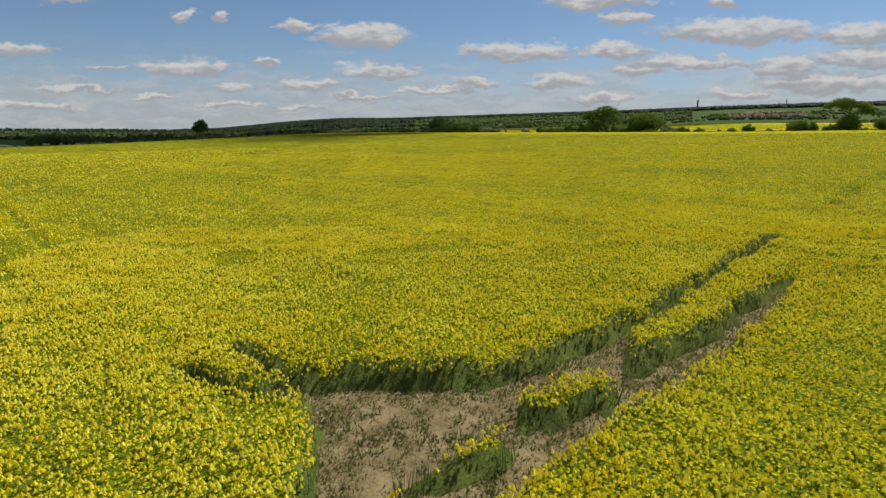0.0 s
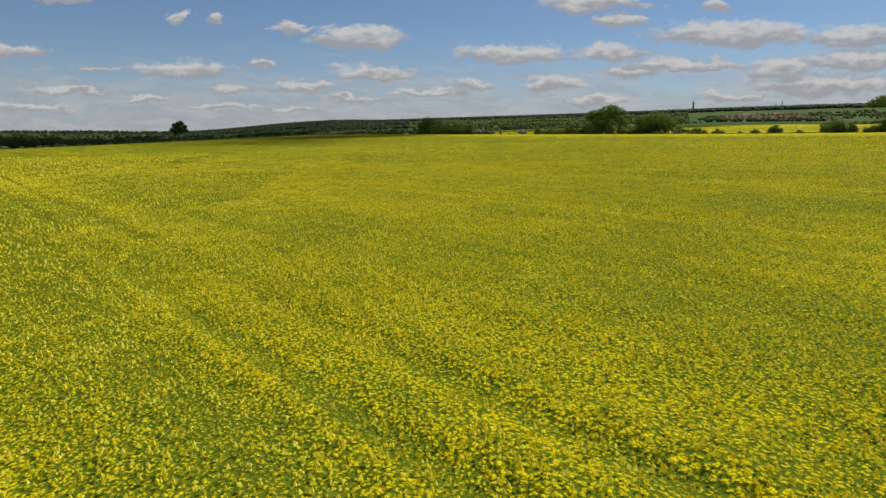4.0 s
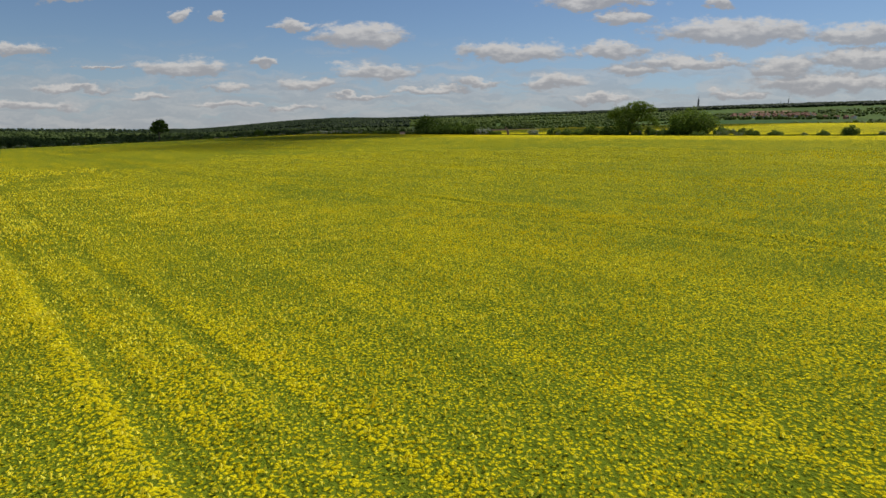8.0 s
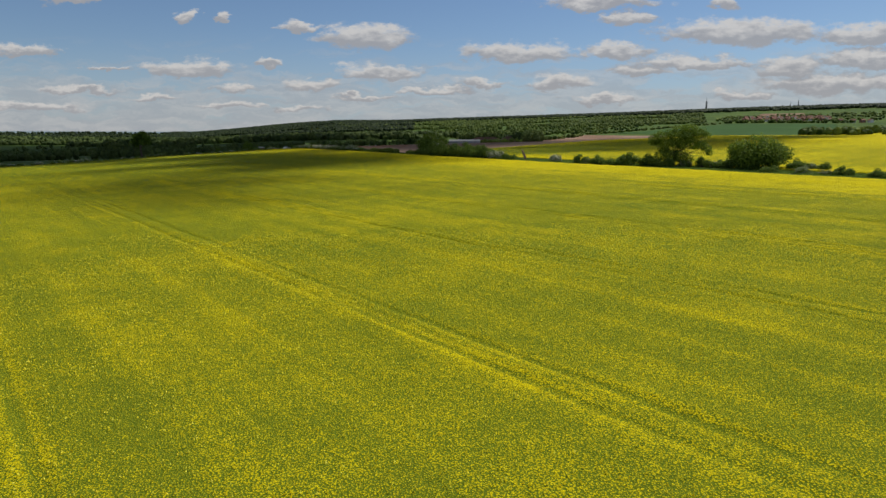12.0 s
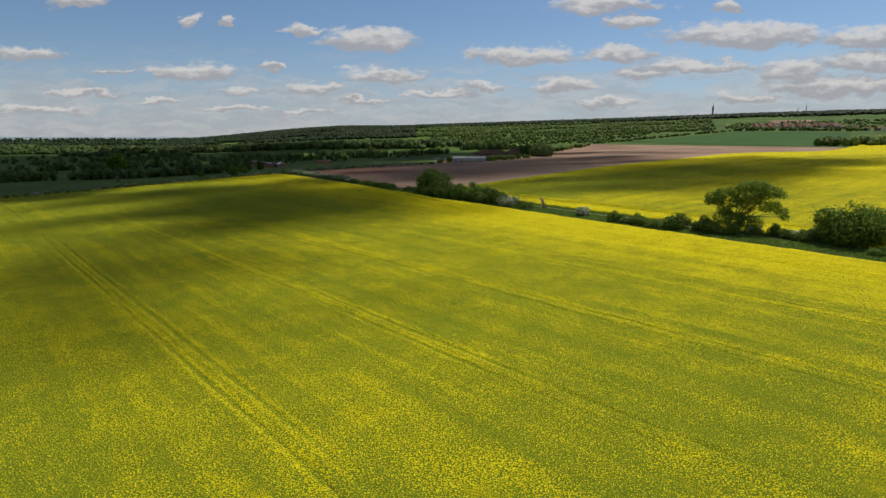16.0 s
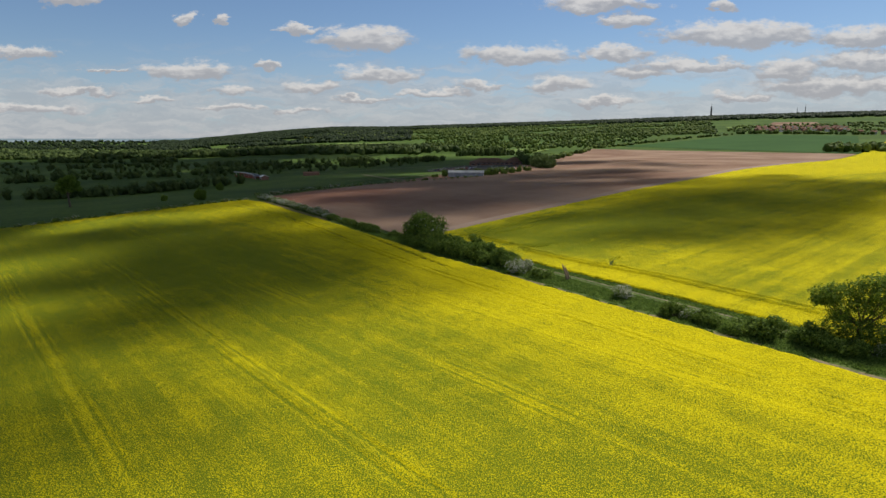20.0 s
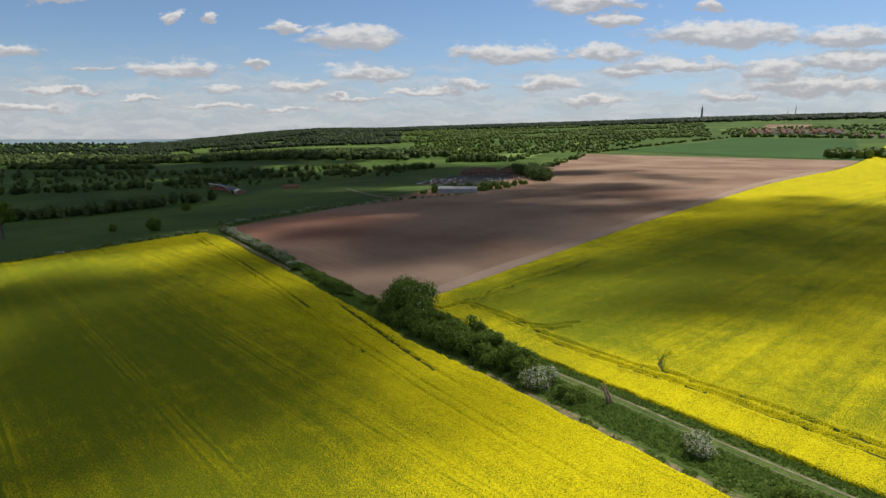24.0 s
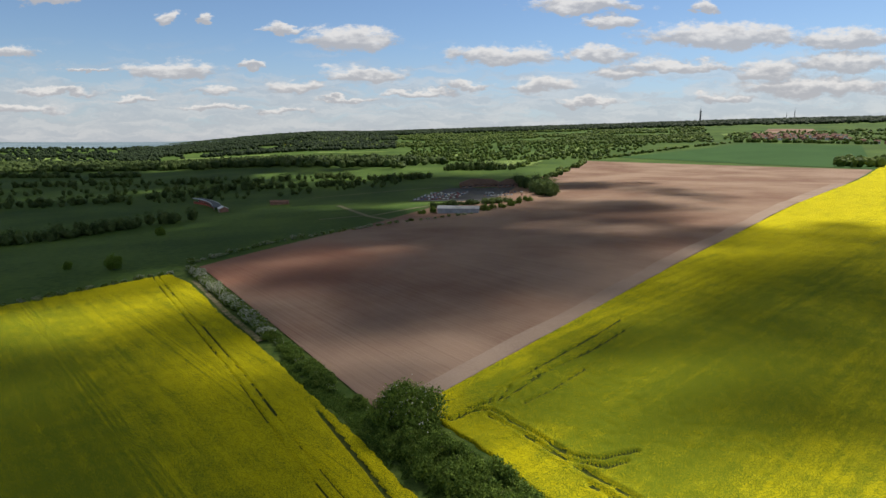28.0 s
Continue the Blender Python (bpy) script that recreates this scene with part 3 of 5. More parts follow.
def plants(n, x0, x1, y0, y1, size, sides=5, leaves=0):
    """Rapeseed tops: a small domed head of petals each, some with an upright leaf below."""
    x, y = rng.uniform(x0, x1, n), rng.uniform(y0, y1, n)
    a, b = x * AX + y * AY, x * BX + y * BY
    c0 = b + SKEW * (a - 150)
    st = standing(x, y)
    ragged = 7 * value_noise(x * 0.35, y * 0.35, 33)
    keep = (st > 0.55) & (b < HEDGE_B - 0.3) & (x - x0 > ragged) & (x1 - x > 7 - ragged) & (y1 - y > 2 * ragged)
    # full and thin patches, thin streaks along the drill rows, full rims at the bare corner and the wheel marks
    full = 0.50 * value_noise(x * 0.42, y * 0.42, 31) + 0.42 * value_noise(x * 0.11, y * 0.11, 32) + 0.26 * value_noise(c0 * 0.55, a * 0.02, 34) + 0.30 * value_noise(x * 1.3, y * 1.3, 36)
    mark = np.abs(np.abs((c0 - 100.5 + 11.05) % 22.1 - 11.05) - GAUGE)
    full = full + 0.12 * np.exp(-((mark - 0.75) / 0.45) ** 2) - 0.12 * (mark < 0.22) + 0.55 * np.exp(-np.maximum(broken_edge(x, y), 0) / 1.1) - 0.24 * step(y, 28, 50) - 0.10 * step(x, 0, 14) * step(y, 40, 60)
    chance = 0.24 + 0.76 * step(full, 0.28, 1.2)
    keep &= rng.random(n) < chance
    x, y, st = x[keep], y[keep], st[keep]
    n = len(x)
    z = land(x, y) + canopy(x, y) * st + 0.03 + 0.15 * rng.random(n)
    r = size * rng.uniform(0.65, 1.3, n)
    tip = np.stack([x, y, z], -1) + rng.normal(size=(n, 3)) * 0.25 * r[:, None] + np.stack([0 * r, 0 * r, r * rng.uniform(0.7, 1.7, n)], -1)
    start = rng.uniform(0, 6.28, n)
    rim = []
    for k in range(sides):
        w, ang = r * rng.uniform(0.65, 1.25, n), start + 6.2832 * k / sides
        rim.append(np.stack([x + w * np.cos(ang), y + w * np.sin(ang), z + r * rng.uniform(-1.1, 0.2, n)], -1))
    out_v = [np.stack([tip, rim[k], rim[(k + 1) % sides]], 1).reshape(-1, 3) for k in range(sides)]
    mi = [np.zeros(n * sides, int)]
    for k in range(leaves):
        c = np.stack([x, y, z - 0.14], -1) + rng.normal(size=(n, 3)) * [0.05, 0.05, 0.03]
        out = rng.normal(size=(n, 3)) * [1, 1, 0]
        out /= np.linalg.norm(out, axis=1)[:, None]
        top = c + out * 0.035 + np.stack([0 * r, 0 * r, rng.uniform(0.06, 0.16, n)], -1)
        wide = np.cross(out, [0, 0, 1]) * rng.uniform(0.008, 0.022, n)[:, None]
        out_v.append(np.stack([c - wide, c + wide, top], 1).reshape(-1, 3))
        mi.append(np.ones(n, int))
    return np.concatenate(out_v), np.concatenate(mi)


batches = [plants(225000, -19, 25, 3, 34, 0.033, 4, 1), plants(290000, -16, 22, 24, 104, 0.034, 3),
           plants(100000, -45, -8, 4, 120, 0.054, 3), plants(100000, 14, 51, 4, 120, 0.054, 3),
           plants(38000, -105, -36, 20, 150, 0.100, 3), plants(42000, 42, 112, 15, 150, 0.100, 3),
           plants(90000, -40, 45, 88, 175, 0.046, 3)]
pv = np.concatenate([q[0] for q in batches])
pm = np.concatenate([q[1] for q in batches])
heads = new("rapeseed_plants", mesh_of("rapeseed_plants", pv, np.arange(len(pv)).reshape(-1, 3), [FLOWER, STALK], pm))
tagged(heads, "dense yellow rapeseed flower heads on green stalks", "crop", kind="stuff")

# low weeds on the bare corner and in the ruts
wn = 150000
wx, wy = rng.uniform(-7, 22, wn), rng.uniform(4, 34, wn)
keep = (standing(wx, wy) < 0.45) & (0.8 * value_noise(wx * 2.1, wy * 2.1, 51) + 0.7 * value_noise(wx * 5, wy * 5, 52) + 0.55 * (to_line(wx, wy, RUT_R) < 0.8) + 0.25 * step(broken_edge(wx, wy), -0.8, -0.2) > 0.60)
wx, wy = wx[keep], wy[keep]
wn = len(wx)
wz = land(wx, wy) + 0.05
out = []
for k in range(3):
    c = np.stack([wx, wy, wz], -1) + rng.normal(size=(wn, 3)) * [0.05, 0.05, 0.0]
    tip = c + rng.normal(size=(wn, 3)) * [0.035, 0.035, 0.03] + [0, 0, 0.08]
    side = rng.normal(size=(wn, 3)) * [0.016, 0.016, 0.004]
    out.append(np.stack([c - side, c + side, tip], 1).reshape(-1, 3))
out = np.concatenate(out)
# bare stalks along the broken edges of the crop
en = 130000
ex, ey = rng.uniform(-10, 24, en), rng.uniform(3, 36, en)
est = standing(ex, ey)
keep = (est > 0.12) & (est < 0.93)
ex, ey = ex[keep], ey[keep]
en = len(ex)
foot = np.stack([ex, ey, land(ex, ey)], -1)
tip = foot + rng.normal(size=(en, 3)) * [0.08, 0.08, 0.0] + np.stack([0 * ex, 0 * ex, canopy(ex, ey) * rng.uniform(0.7, 1.15, en)], -1)
side = rng.normal(size=(en, 3)) * [0.008, 0.008, 0.0]
stalk = np.stack([foot - side, foot + side, tip], 1).reshape(-1, 3)
tagged(new("rapeseed_stalks", mesh_of("rapeseed_stalks", stalk, np.arange(len(stalk)).reshape(-1, 3), [STEM])), "dark green rapeseed stalks at the broken crop edge", "crop", kind="stuff")
tagged(new("weeds", mesh_of("weeds", out, np.arange(len(out)).reshape(-1, 3), [WEED])), "low grey-green weeds on the bare soil", "weeds", kind="stuff")

# ------------------------------------------------------------------ hedge strip, track, other fields
sheet("grass_strip", [ab(-150, 205.0), ab(475, 205.0), ab(475, 222.0), ab(-150, 222.0)], 0.09, STRIP, "rough green grass strip between the fields", "grass", 220, 8)
for q, half in ((217.0, 0.22), (215.5, 0.08)):
    sheet("track", [ab(-60, q - half), ab(308, q - half), ab(308, q + half), ab(-60, q + half)], 0.13, TRACK, "pale wheel mark of a farm track", "track", 200, 3, wobble=0.5)
sheet("soil_margin", [ab(40, 203.9), ab(262, 203.9), ab(270, 207.0), ab(40, 208.6)], 0.16, MARGIN, "bare pale soil margin between crop and grass", "soil", 120, 5, wobble=1.6)
sheet("tilled_field", [ab(306, 214.6), (4.3, 383.5), (303, 1430), ab(471, 225.5)], 0.35, PLOUGH, "bare brown tilled field with drill rows", "field", 60, 120)
sheet("tilled_field", [(4.3, 383.5), (660, 1146), (480, 1290), (303, 1430)], 0.35, PLOUGH, "bare brown tilled field with drill rows", "field", 120, 60)


def brown_side(b):
    return 306.5 + 0.2257 * (b - 231)


LOOPS = [[(298.5, 222.4), (295.5, 223.5), (295.7, 229.3), (293.6, 231.9), (288.7, 231.8), (283, 232), (277.3, 231.8), (273.3, 231.6), (269.4, 234), (267.7, 238.6), (267, 241)],
         [(292.2, 229.9), (284.6, 230.5), (277.3, 230.1), (272.8, 230.3), (267.2, 233.3), (266.1, 237)],
         [(297, 234.2), (299.4, 238.7), (300.5, 243.9), (302.6, 255.8), (306.5, 276.7), (318, 330)], [(294.8, 235.3), (296.5, 240.1), (299.3, 252.3), (301, 270), (312, 330)],
         [(297, 228.9), (296.5, 233), (295.9, 235.5), (298.9, 241.5)], [(235.5, 232), (238.9, 232.3), (241.4, 234.4), (242.8, 236.9), (242.9, 239.8)],
         [(270.8, 230.1), (259.1, 230.2), (243.5, 230.6), (235.2, 232), (222, 233), (190, 232), (140, 232)], [(291.6, 239.2), (292, 245.4), (295, 262)],
         [(266, 228.2), (253.6, 228.2), (240, 229), (227, 230.4), (190, 229.6)]]
fb = np.concatenate([np.arange(221.3, 262, 0.33), 262 + 1.2 * np.cumsum(1.03 ** np.arange(120))])
back = np.concatenate([[0.0, 0.15], np.arange(0.6, 84, 0.33), np.arange(84, 112, 0.9), np.arange(112, 560, 3.5)])
gd, gb = np.meshgrid(back[::-1], fb, indexing="ij")
ga = brown_side(gb) - gd
h = 0.66 + 0.22 * (value_noise(ga * 0.6, gb * 0.6, 41) - 0.5)
for line, deep in zip(LOOPS, (0.62, 0.44, 0.52, 0.48, 0.62, 0.50, 0.40, 0.46, 0.36)):
    far = to_line(ga, gb, line) + 0.35 * (value_noise(ga * 0.8, gb * 0.8, 44) - 0.5)
    h = h - deep * (0.6 + 0.8 * value_noise(ga * 0.1, gb * 0.1, 42)) * (1 - step(far, 0.22, 0.62)) * step(gb, 330, 270)
    h = h + 0.17 * np.exp(-((far - 1.15) / 0.4) ** 2) * step(gb, 280, 250)
h = np.maximum(h, 0.1)
rim = (gb <= fb[0] + 0.01) | (gd <= 0.01)
gb_out = gb - 1.7 * step(ga, 288, 266) * step(gb, 236, 221.3)
fx, fy = ab(ga, gb_out)
fx = fx + np.where(gb <= fb[0] + 0.5, (value_noise(ga * 0.9, gb * 0, 43) - 0.5) * 0.6, 0)
fz = land(fx, fy) + np.where(rim, 0.02, h)
faces = grid_faces(*fx.shape)
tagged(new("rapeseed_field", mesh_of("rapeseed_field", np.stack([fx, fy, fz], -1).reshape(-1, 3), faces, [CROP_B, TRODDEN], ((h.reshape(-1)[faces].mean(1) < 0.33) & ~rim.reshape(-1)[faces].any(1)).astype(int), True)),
       "bright yellow rapeseed field beyond the hedge with curved wheel marks", "crop", kind="stuff")
sheet("cereal_field", [(670, 1150), (960, 1590), (790, 1765), (385, 1505)], 0.6, GREEN, "smooth dark green cereal field", "field", 40, 40)

HEADLAND = two_tone("trodden_headland", (0.225, 0.160, 0.118), (0.285, 0.212, 0.160), 0.04, 2.0, 0.95, 0.02)
sheet("headland", [ab(brown_side(222) + 0.5, 222), ab(brown_side(880) + 0.5, 880), ab(brown_side(880) + 14, 880), ab(brown_side(222) + 6, 222)], 0.42, HEADLAND, "paler rolled headland along the tilled field", "soil", 200, 6, wobble=1.5)

# ------------------------------------------------------------------ trees and bushes


def broadleaf(name, label, category, seed, clumps, count, size, leaf, trunk_h=0.0, trunk_r=0.0, limbs=True, blossom=0.0, group=""):
    """A tree or bush at the origin: trunk and limbs, and a crown of leaf sprays in clumps (x, y, z, rx, ry, rz)."""
    r = np.random.default_rng(seed)
    root = tagged(new(name), label, category, group)
    c = np.array(clumps, float)
    bm = bmesh.new()
    if trunk_h:
        lean = r.normal(size=2) * 0.04 * trunk_h
        tube(bm, [(0, 0, -0.3), (0, 0, 0.3), (lean[0] * 0.5, lean[1] * 0.5, trunk_h * 0.55), (lean[0], lean[1], trunk_h)], [trunk_r * 1.35, trunk_r, trunk_r * 0.8, trunk_r * 0.6], 9)
    part("trunk", bm_mesh("trunk", bm, [BARK], True), root) if trunk_h else bm.free()
    bm = bmesh.new()
    for q in c:
        z0 = trunk_h * r.uniform(0.6, 1.0) if trunk_h else 0.0
        mid = (q[0] * 0.45 + r.normal() * 0.2, q[1] * 0.45 + r.normal() * 0.2, z0 + (q[2] - z0) * 0.4)
        wide = max(trunk_r * 0.25, 0.06)
        tube(bm, [(0, 0, z0 - 0.05), mid, (q[0], q[1], q[2])], [wide, wide * 0.6, wide * 0.2], 6)
        fork = (q[0] * 0.82, q[1] * 0.82, z0 + (q[2] - z0) * 0.82)
        for k in range(3):
            d = r.normal(size=3) * q[3:6] * 0.6
            tube(bm, [fork, (q[0] * 0.9 + d[0] * 0.5, q[1] * 0.9 + d[1] * 0.5, q[2] + d[2] * 0.5), (q[0] + d[0], q[1] + d[1], q[2] + d[2])], [wide * 0.4, wide * 0.25, 0.02], 5)
        if trunk_h:
            part("limb", bm_mesh("limb", bm, [BARK], True), root)
            bm = bmesh.new()
    bm.free() if trunk_h else part("stem", bm_mesh("stem", bm, [BARK], True), root)
    vs, fs = sprays(r, c[:, :3], c[:, 3:6], count, size)
    keep = vs.reshape(-1, 4, 3)[:, :, 2].min(1) > 0.02
    part("crown", mesh_of("crown", vs, fs[keep], [leaf]), root)
    if blossom:
        vs, fs = sprays(r, c[:, :3] + [0, 0, 0.08], c[:, 3:6] * 1.03, int(count * blossom), size * 0.62, 0.78)
        keep = vs.reshape(-1, 4, 3)[:, :, 2].min(1) > 0.3
        part("blossom", mesh_of("blossom", vs, fs[keep], [BLOSSOM]), root, "white hawthorn blossom")
    return root


def dome(seed, radius, tall, n, low=0.25):
    """Clumps that fill a rounded crown down to the ground."""
    r = np.random.default_rng(seed)
    out = []
    for k in range(n):
        ang, rr = r.uniform(0, 2 * math.pi), radius * 0.72 * math.sqrt(r.random())
        top = tall * (1 - 0.55 * (rr / radius) ** 2)
        s = radius * r.uniform(0.26, 0.42)
        z = r.uniform(low * tall, max(top - s * 0.8, low * tall + 0.1))
        out.append((rr * math.cos(ang), rr * math.sin(ang), z, s, s, s * r.uniform(0.7, 0.95)))
    return out


def stand_at(ob, x, y, turn=0.0, size=1.0, tall=1.0):
    ob.matrix_basis = Matrix.Translation((x, y, height(x, y) + 0.05)) @ Euler((0, 0, turn)).to_matrix().to_4x4() @ Matrix.Diagonal((size, size, size * tall, 1))
    return ob


def copy_at(ob, x, y, turn, size, tall=1.0):
    return copy_thing(ob, Matrix.Translation((x, y, height(x, y) + 0.05)) @ Euler((0, 0, turn)).to_matrix().to_4x4() @ Matrix.Diagonal((size, size, size * tall, 1)) @ Matrix.Diagonal((1 / ob.scale.x, 1 / ob.scale.y, 1 / ob.scale.z, 1)))


OAK = [(-6.6, 0.5, 9.6, 2.4, 2.4, 1.5), (-4.6, -0.6, 10.6, 2.4, 2.6, 1.5), (-5.2, 1.2, 8.6, 2.2, 2.2, 1.3), (-7.6, 0.0, 8.4, 1.3, 1.4, 0.9), (-1.6, 0.4, 11.2, 2.2, 2.4, 1.4),
       (1.4, 1.0, 12.6, 2.8, 2.8, 1.5), (4.6, 0.2, 13.0, 3.0, 3.0, 1.4), (7.6, -0.4, 12.0, 2.6, 2.6, 1.2), (10.0, 0.2, 10.9, 1.7, 1.8, 0.9), (3.0, -1.2, 10.8, 2.6, 2.8, 1.3),
       (6.4, 0.8, 10.4, 2.2, 2.4, 1.0), (8.4, 0.6, 7.8, 2.2, 2.2, 1.1), (10.4, 0.0, 6.4, 1.9, 1.9, 1.0), (11.4, -0.5, 4.9, 1.3, 1.4, 0.9), (6.6, -0.4, 7.0, 1.8, 1.8, 0.9),
       (-1.2, -0.8, 8.4, 2.0, 2.4, 1.4), (0.6, 1.4, 9.2, 2.2, 2.2, 1.4), (-3.6, 0.6, 6.2, 2.0, 2.2, 1.5), (-3.8, 0.4, 3.6, 2.9, 2.8, 2.2), (-0.6, -1.2, 3.6, 3.0, 3.0, 2.3),
       (2.4, -0.6, 3.4, 2.8, 2.8, 2.0), (4.6, 0.4, 2.6, 2.2, 2.2, 1.7), (2.2, 0.5, 7.4, 2.2, 2.0, 1.2), (4.4, 0.0, 8.9, 2.0, 2.0, 1.0)]
oak = broadleaf("oak_tree", "spreading old oak with broken crown in the hedge", "tree", 11, [(x, y, z, p * 0.95, q * 0.95, r * 1.15) for x, y, z, p, q, r in OAK], 16000, 0.23, OAK_LEAF, 5.2, 0.62)
stand_at(oak, 69, 274, radians(-25), 0.82)
round_tree = broadleaf("oak_tree", "rounded dark green oak low over the hedge", "tree", 12, dome(5, 7.6, 9.6, 34, 0.2), 13000, 0.30, OAK_LEAF, 3.0, 0.5)
stand_at(round_tree, 85, 258)
hedge_tree = broadleaf("hedge_tree", "broad dark tree at the meeting of three fields", "tree", 13, dome(6, 7.2, 8.0, 34, 0.18), 13000, 0.27, BUSH_LEAF, 2.6, 0.45, blossom=0.05)
stand_at(hedge_tree, -3.5, 367.5, 0, 1.0, 1.28)
wide_tree = broadleaf("oak_tree", "wide leafy oak standing in the field hedge", "tree", 14,
                      [(x * 1.0, y, z, rx, ry, rz) for x, y, z, rx, ry, rz in OAK[:10]] + dome(9, 7.0, 8.0, 12, 0.3), 13000, 0.32, OAK_LEAF, 4.0, 0.55)
stand_at(wide_tree, 126, 189, radians(120), 0.72)
copy_at(round_tree, 140, 172, 1.0, 0.62)
copy_at(round_tree, 117, 201, 2.0, 0.5)
copy_at(round_tree, 133, 181, 3.1, 0.55)

BUSHES = [broadleaf("hedge_bush", "dense dark green hedge bush", "bush", 20 + k, dome(30 + k, 3.4, 4.2 - 0.4 * k, 11 + k, 0.22), 3400, 0.20, BUSH_LEAF, group="hedge bushes") for k in range(3)]
HAWS = [broadleaf("hawthorn_bush", "hawthorn bush covered in white blossom", "bush", 40 + k, dome(50 + k, 3.1, 3.1, 17, 0.22), 3000, 0.17, BUSH_LEAF, blossom=(1.0, 0.45)[k], group="hawthorns") for k in range(2)]
LOW = [broadleaf("hedge_bush", "low trimmed hedge bush", "bush", 60 + k, dome(70 + k, 1.9, 1.9, 6, 0.3), 700, 0.20, BUSH_LEAF, blossom=(0.08, 0.5, 1.2)[k], group="field hedge") for k in range(3)]

first = {}


def plant(ob, x, y, size=1.0, tall=1.0):
    """Puts the model itself down at first, then copies."""
    turn = random.uniform(0, 6.28)
    if ob.name not in first:
        first[ob.name] = True
        return stand_at(ob, x, y, turn, size, tall)
    return copy_at(ob, x, y, turn, size, tall)


# mass of bushes from the hedge tree to the first hawthorn
for k in range(26):
    x, y = ab(298 - 3.4 * (k // 2) - random.uniform(0, 1.2), (210.6, 213.8)[k % 2] + random.uniform(-0.6, 0.6))
    plant(BUSHES[k % 3], x, y, random.uniform(0.95, 1.25), random.uniform(1.0, 1.25))
for x, y, k, s in ((-9, 371, 1, 0.9), (-14, 378, 2, 0.7), (2, 352, 1, 0.75), (9, 346, 0, 0.8), (26.2, 320.5, 2, 0.8), (46, 290, 0, 0.8), (50, 286, 1, 0.85), (54, 281, 2, 1.0),
                   (58, 278, 0, 1.05), (62, 275, 1, 1.05), (65, 271, 2, 0.95), (74, 266, 0, 0.8), (77, 262, 1, 0.7), (81, 262, 2, 0.9), (91, 250, 1, 0.85), (96, 246, 0, 0.6)):
    plant(BUSHES[k], x, y, s)
for x, y, k, s in ((21.6, 326, 0, 1.25), (40.0, 303.5, 0, 0.95), (48.5, 288.5, 1, 0.7), (77.5, 264.5, 0, 0.75), (94, 248.5, 1, 0.7), (71, 270, 1, 0.7)):
    plant(HAWS[k], x, y, s)
for x, y, k, s in ((1, 699, 0, 1.1), (-7, 695, 2, 0.9), (40, 706, 1, 1.2), (47, 712, 0, 1.0), (55, 722, 2, 1.1), (64, 735, 1, 1.2), (73, 750, 0, 1.2), (82, 766, 2, 1.3)):
    plant(BUSHES[k], x, y, s, 1.3)
# thin hedge further along the field
for k in range(46):
    a = 150 - k * 6.0 + random.uniform(-2, 2)
    x, y = ab(a, 213 + random.uniform(-1.2, 1.2))
    plant(random.choice(BUSHES + HAWS[1:]), x, y, random.uniform(0.35, 0.8), random.uniform(0.8, 1.2))
# hedge between the crop corner and the tilled field
for k in range(66):
    a = 322 + k * 2.2
    x, y = ab(a, 212.2 + 0.058 * (a - 321) + random.uniform(-0.5, 0.5))
    plant(random.choice(LOW if k > 18 else [BUSHES[2], LOW[0], LOW[0]]), x, y, random.uniform(1.1, 1.7) * (0.55 if k <= 18 else 1.0), random.uniform(0.8, 1.1))
# hedges along the pasture
for k in range(64):
    s = k / 63
    x, y = -104 - 190 * s, 501 - 190 * s
    plant(random.choice(LOW), x + random.uniform(-1, 1), y + random.uniform(-1, 1), random.uniform(0.7, 1.35), random.uniform(0.8, 1.2))
for (x0, y0), (x1, y1), n in (((-102, 520), (-79, 577), 15), ((-79, 577), (-24, 643), 16), ((-24, 643), (36, 688), 12)):
    for k in range(n):
        s = k / n
        plant(random.choice(LOW), x0 + (x1 - x0) * s - 3 + random.uniform(-1, 1), y0 + (y1 - y0) * s + 2, random.uniform(0.7, 1.3), random.uniform(0.8, 1.3))

# tall grass and nettles along the strip
tn = 70000
ta, tb = rng.uniform(20, 345, tn), rng.uniform(205.2, 219.8, tn)
keep = ((tb > 208.0) | (value_noise(ta * 0.5, tb * 0.5, 62) > 0.55)) & (np.abs(tb - 216.3) > 1.3) & ((tb < 213) | (ta < 300)) & (value_noise(ta * 0.3, tb * 0.3, 61) > 0.12)
ta, tb = ta[keep], tb[keep]
tx, ty = ab(ta, tb)
tn = len(tx)
out = []
for k in range(3):
    c = np.stack([tx, ty, land(tx, ty) + 0.08], -1) + rng.normal(size=(tn, 3)) * [0.15, 0.15, 0]
    tip = c + rng.normal(size=(tn, 3)) * [0.20, 0.20, 0.08] + [0, 0, 0.30]
    side = rng.normal(size=(tn, 3)) * [0.13, 0.13, 0.02]
    out.append(np.stack([c - side, c + side, tip], 1).reshape(-1, 3))
out = np.concatenate(out)
tagged(new("tall_grass", mesh_of("tall_grass", out, np.arange(len(out)).reshape(-1, 3), [ROUGH])), "tall rough grass and nettles along the hedge", "grass", kind="stuff")

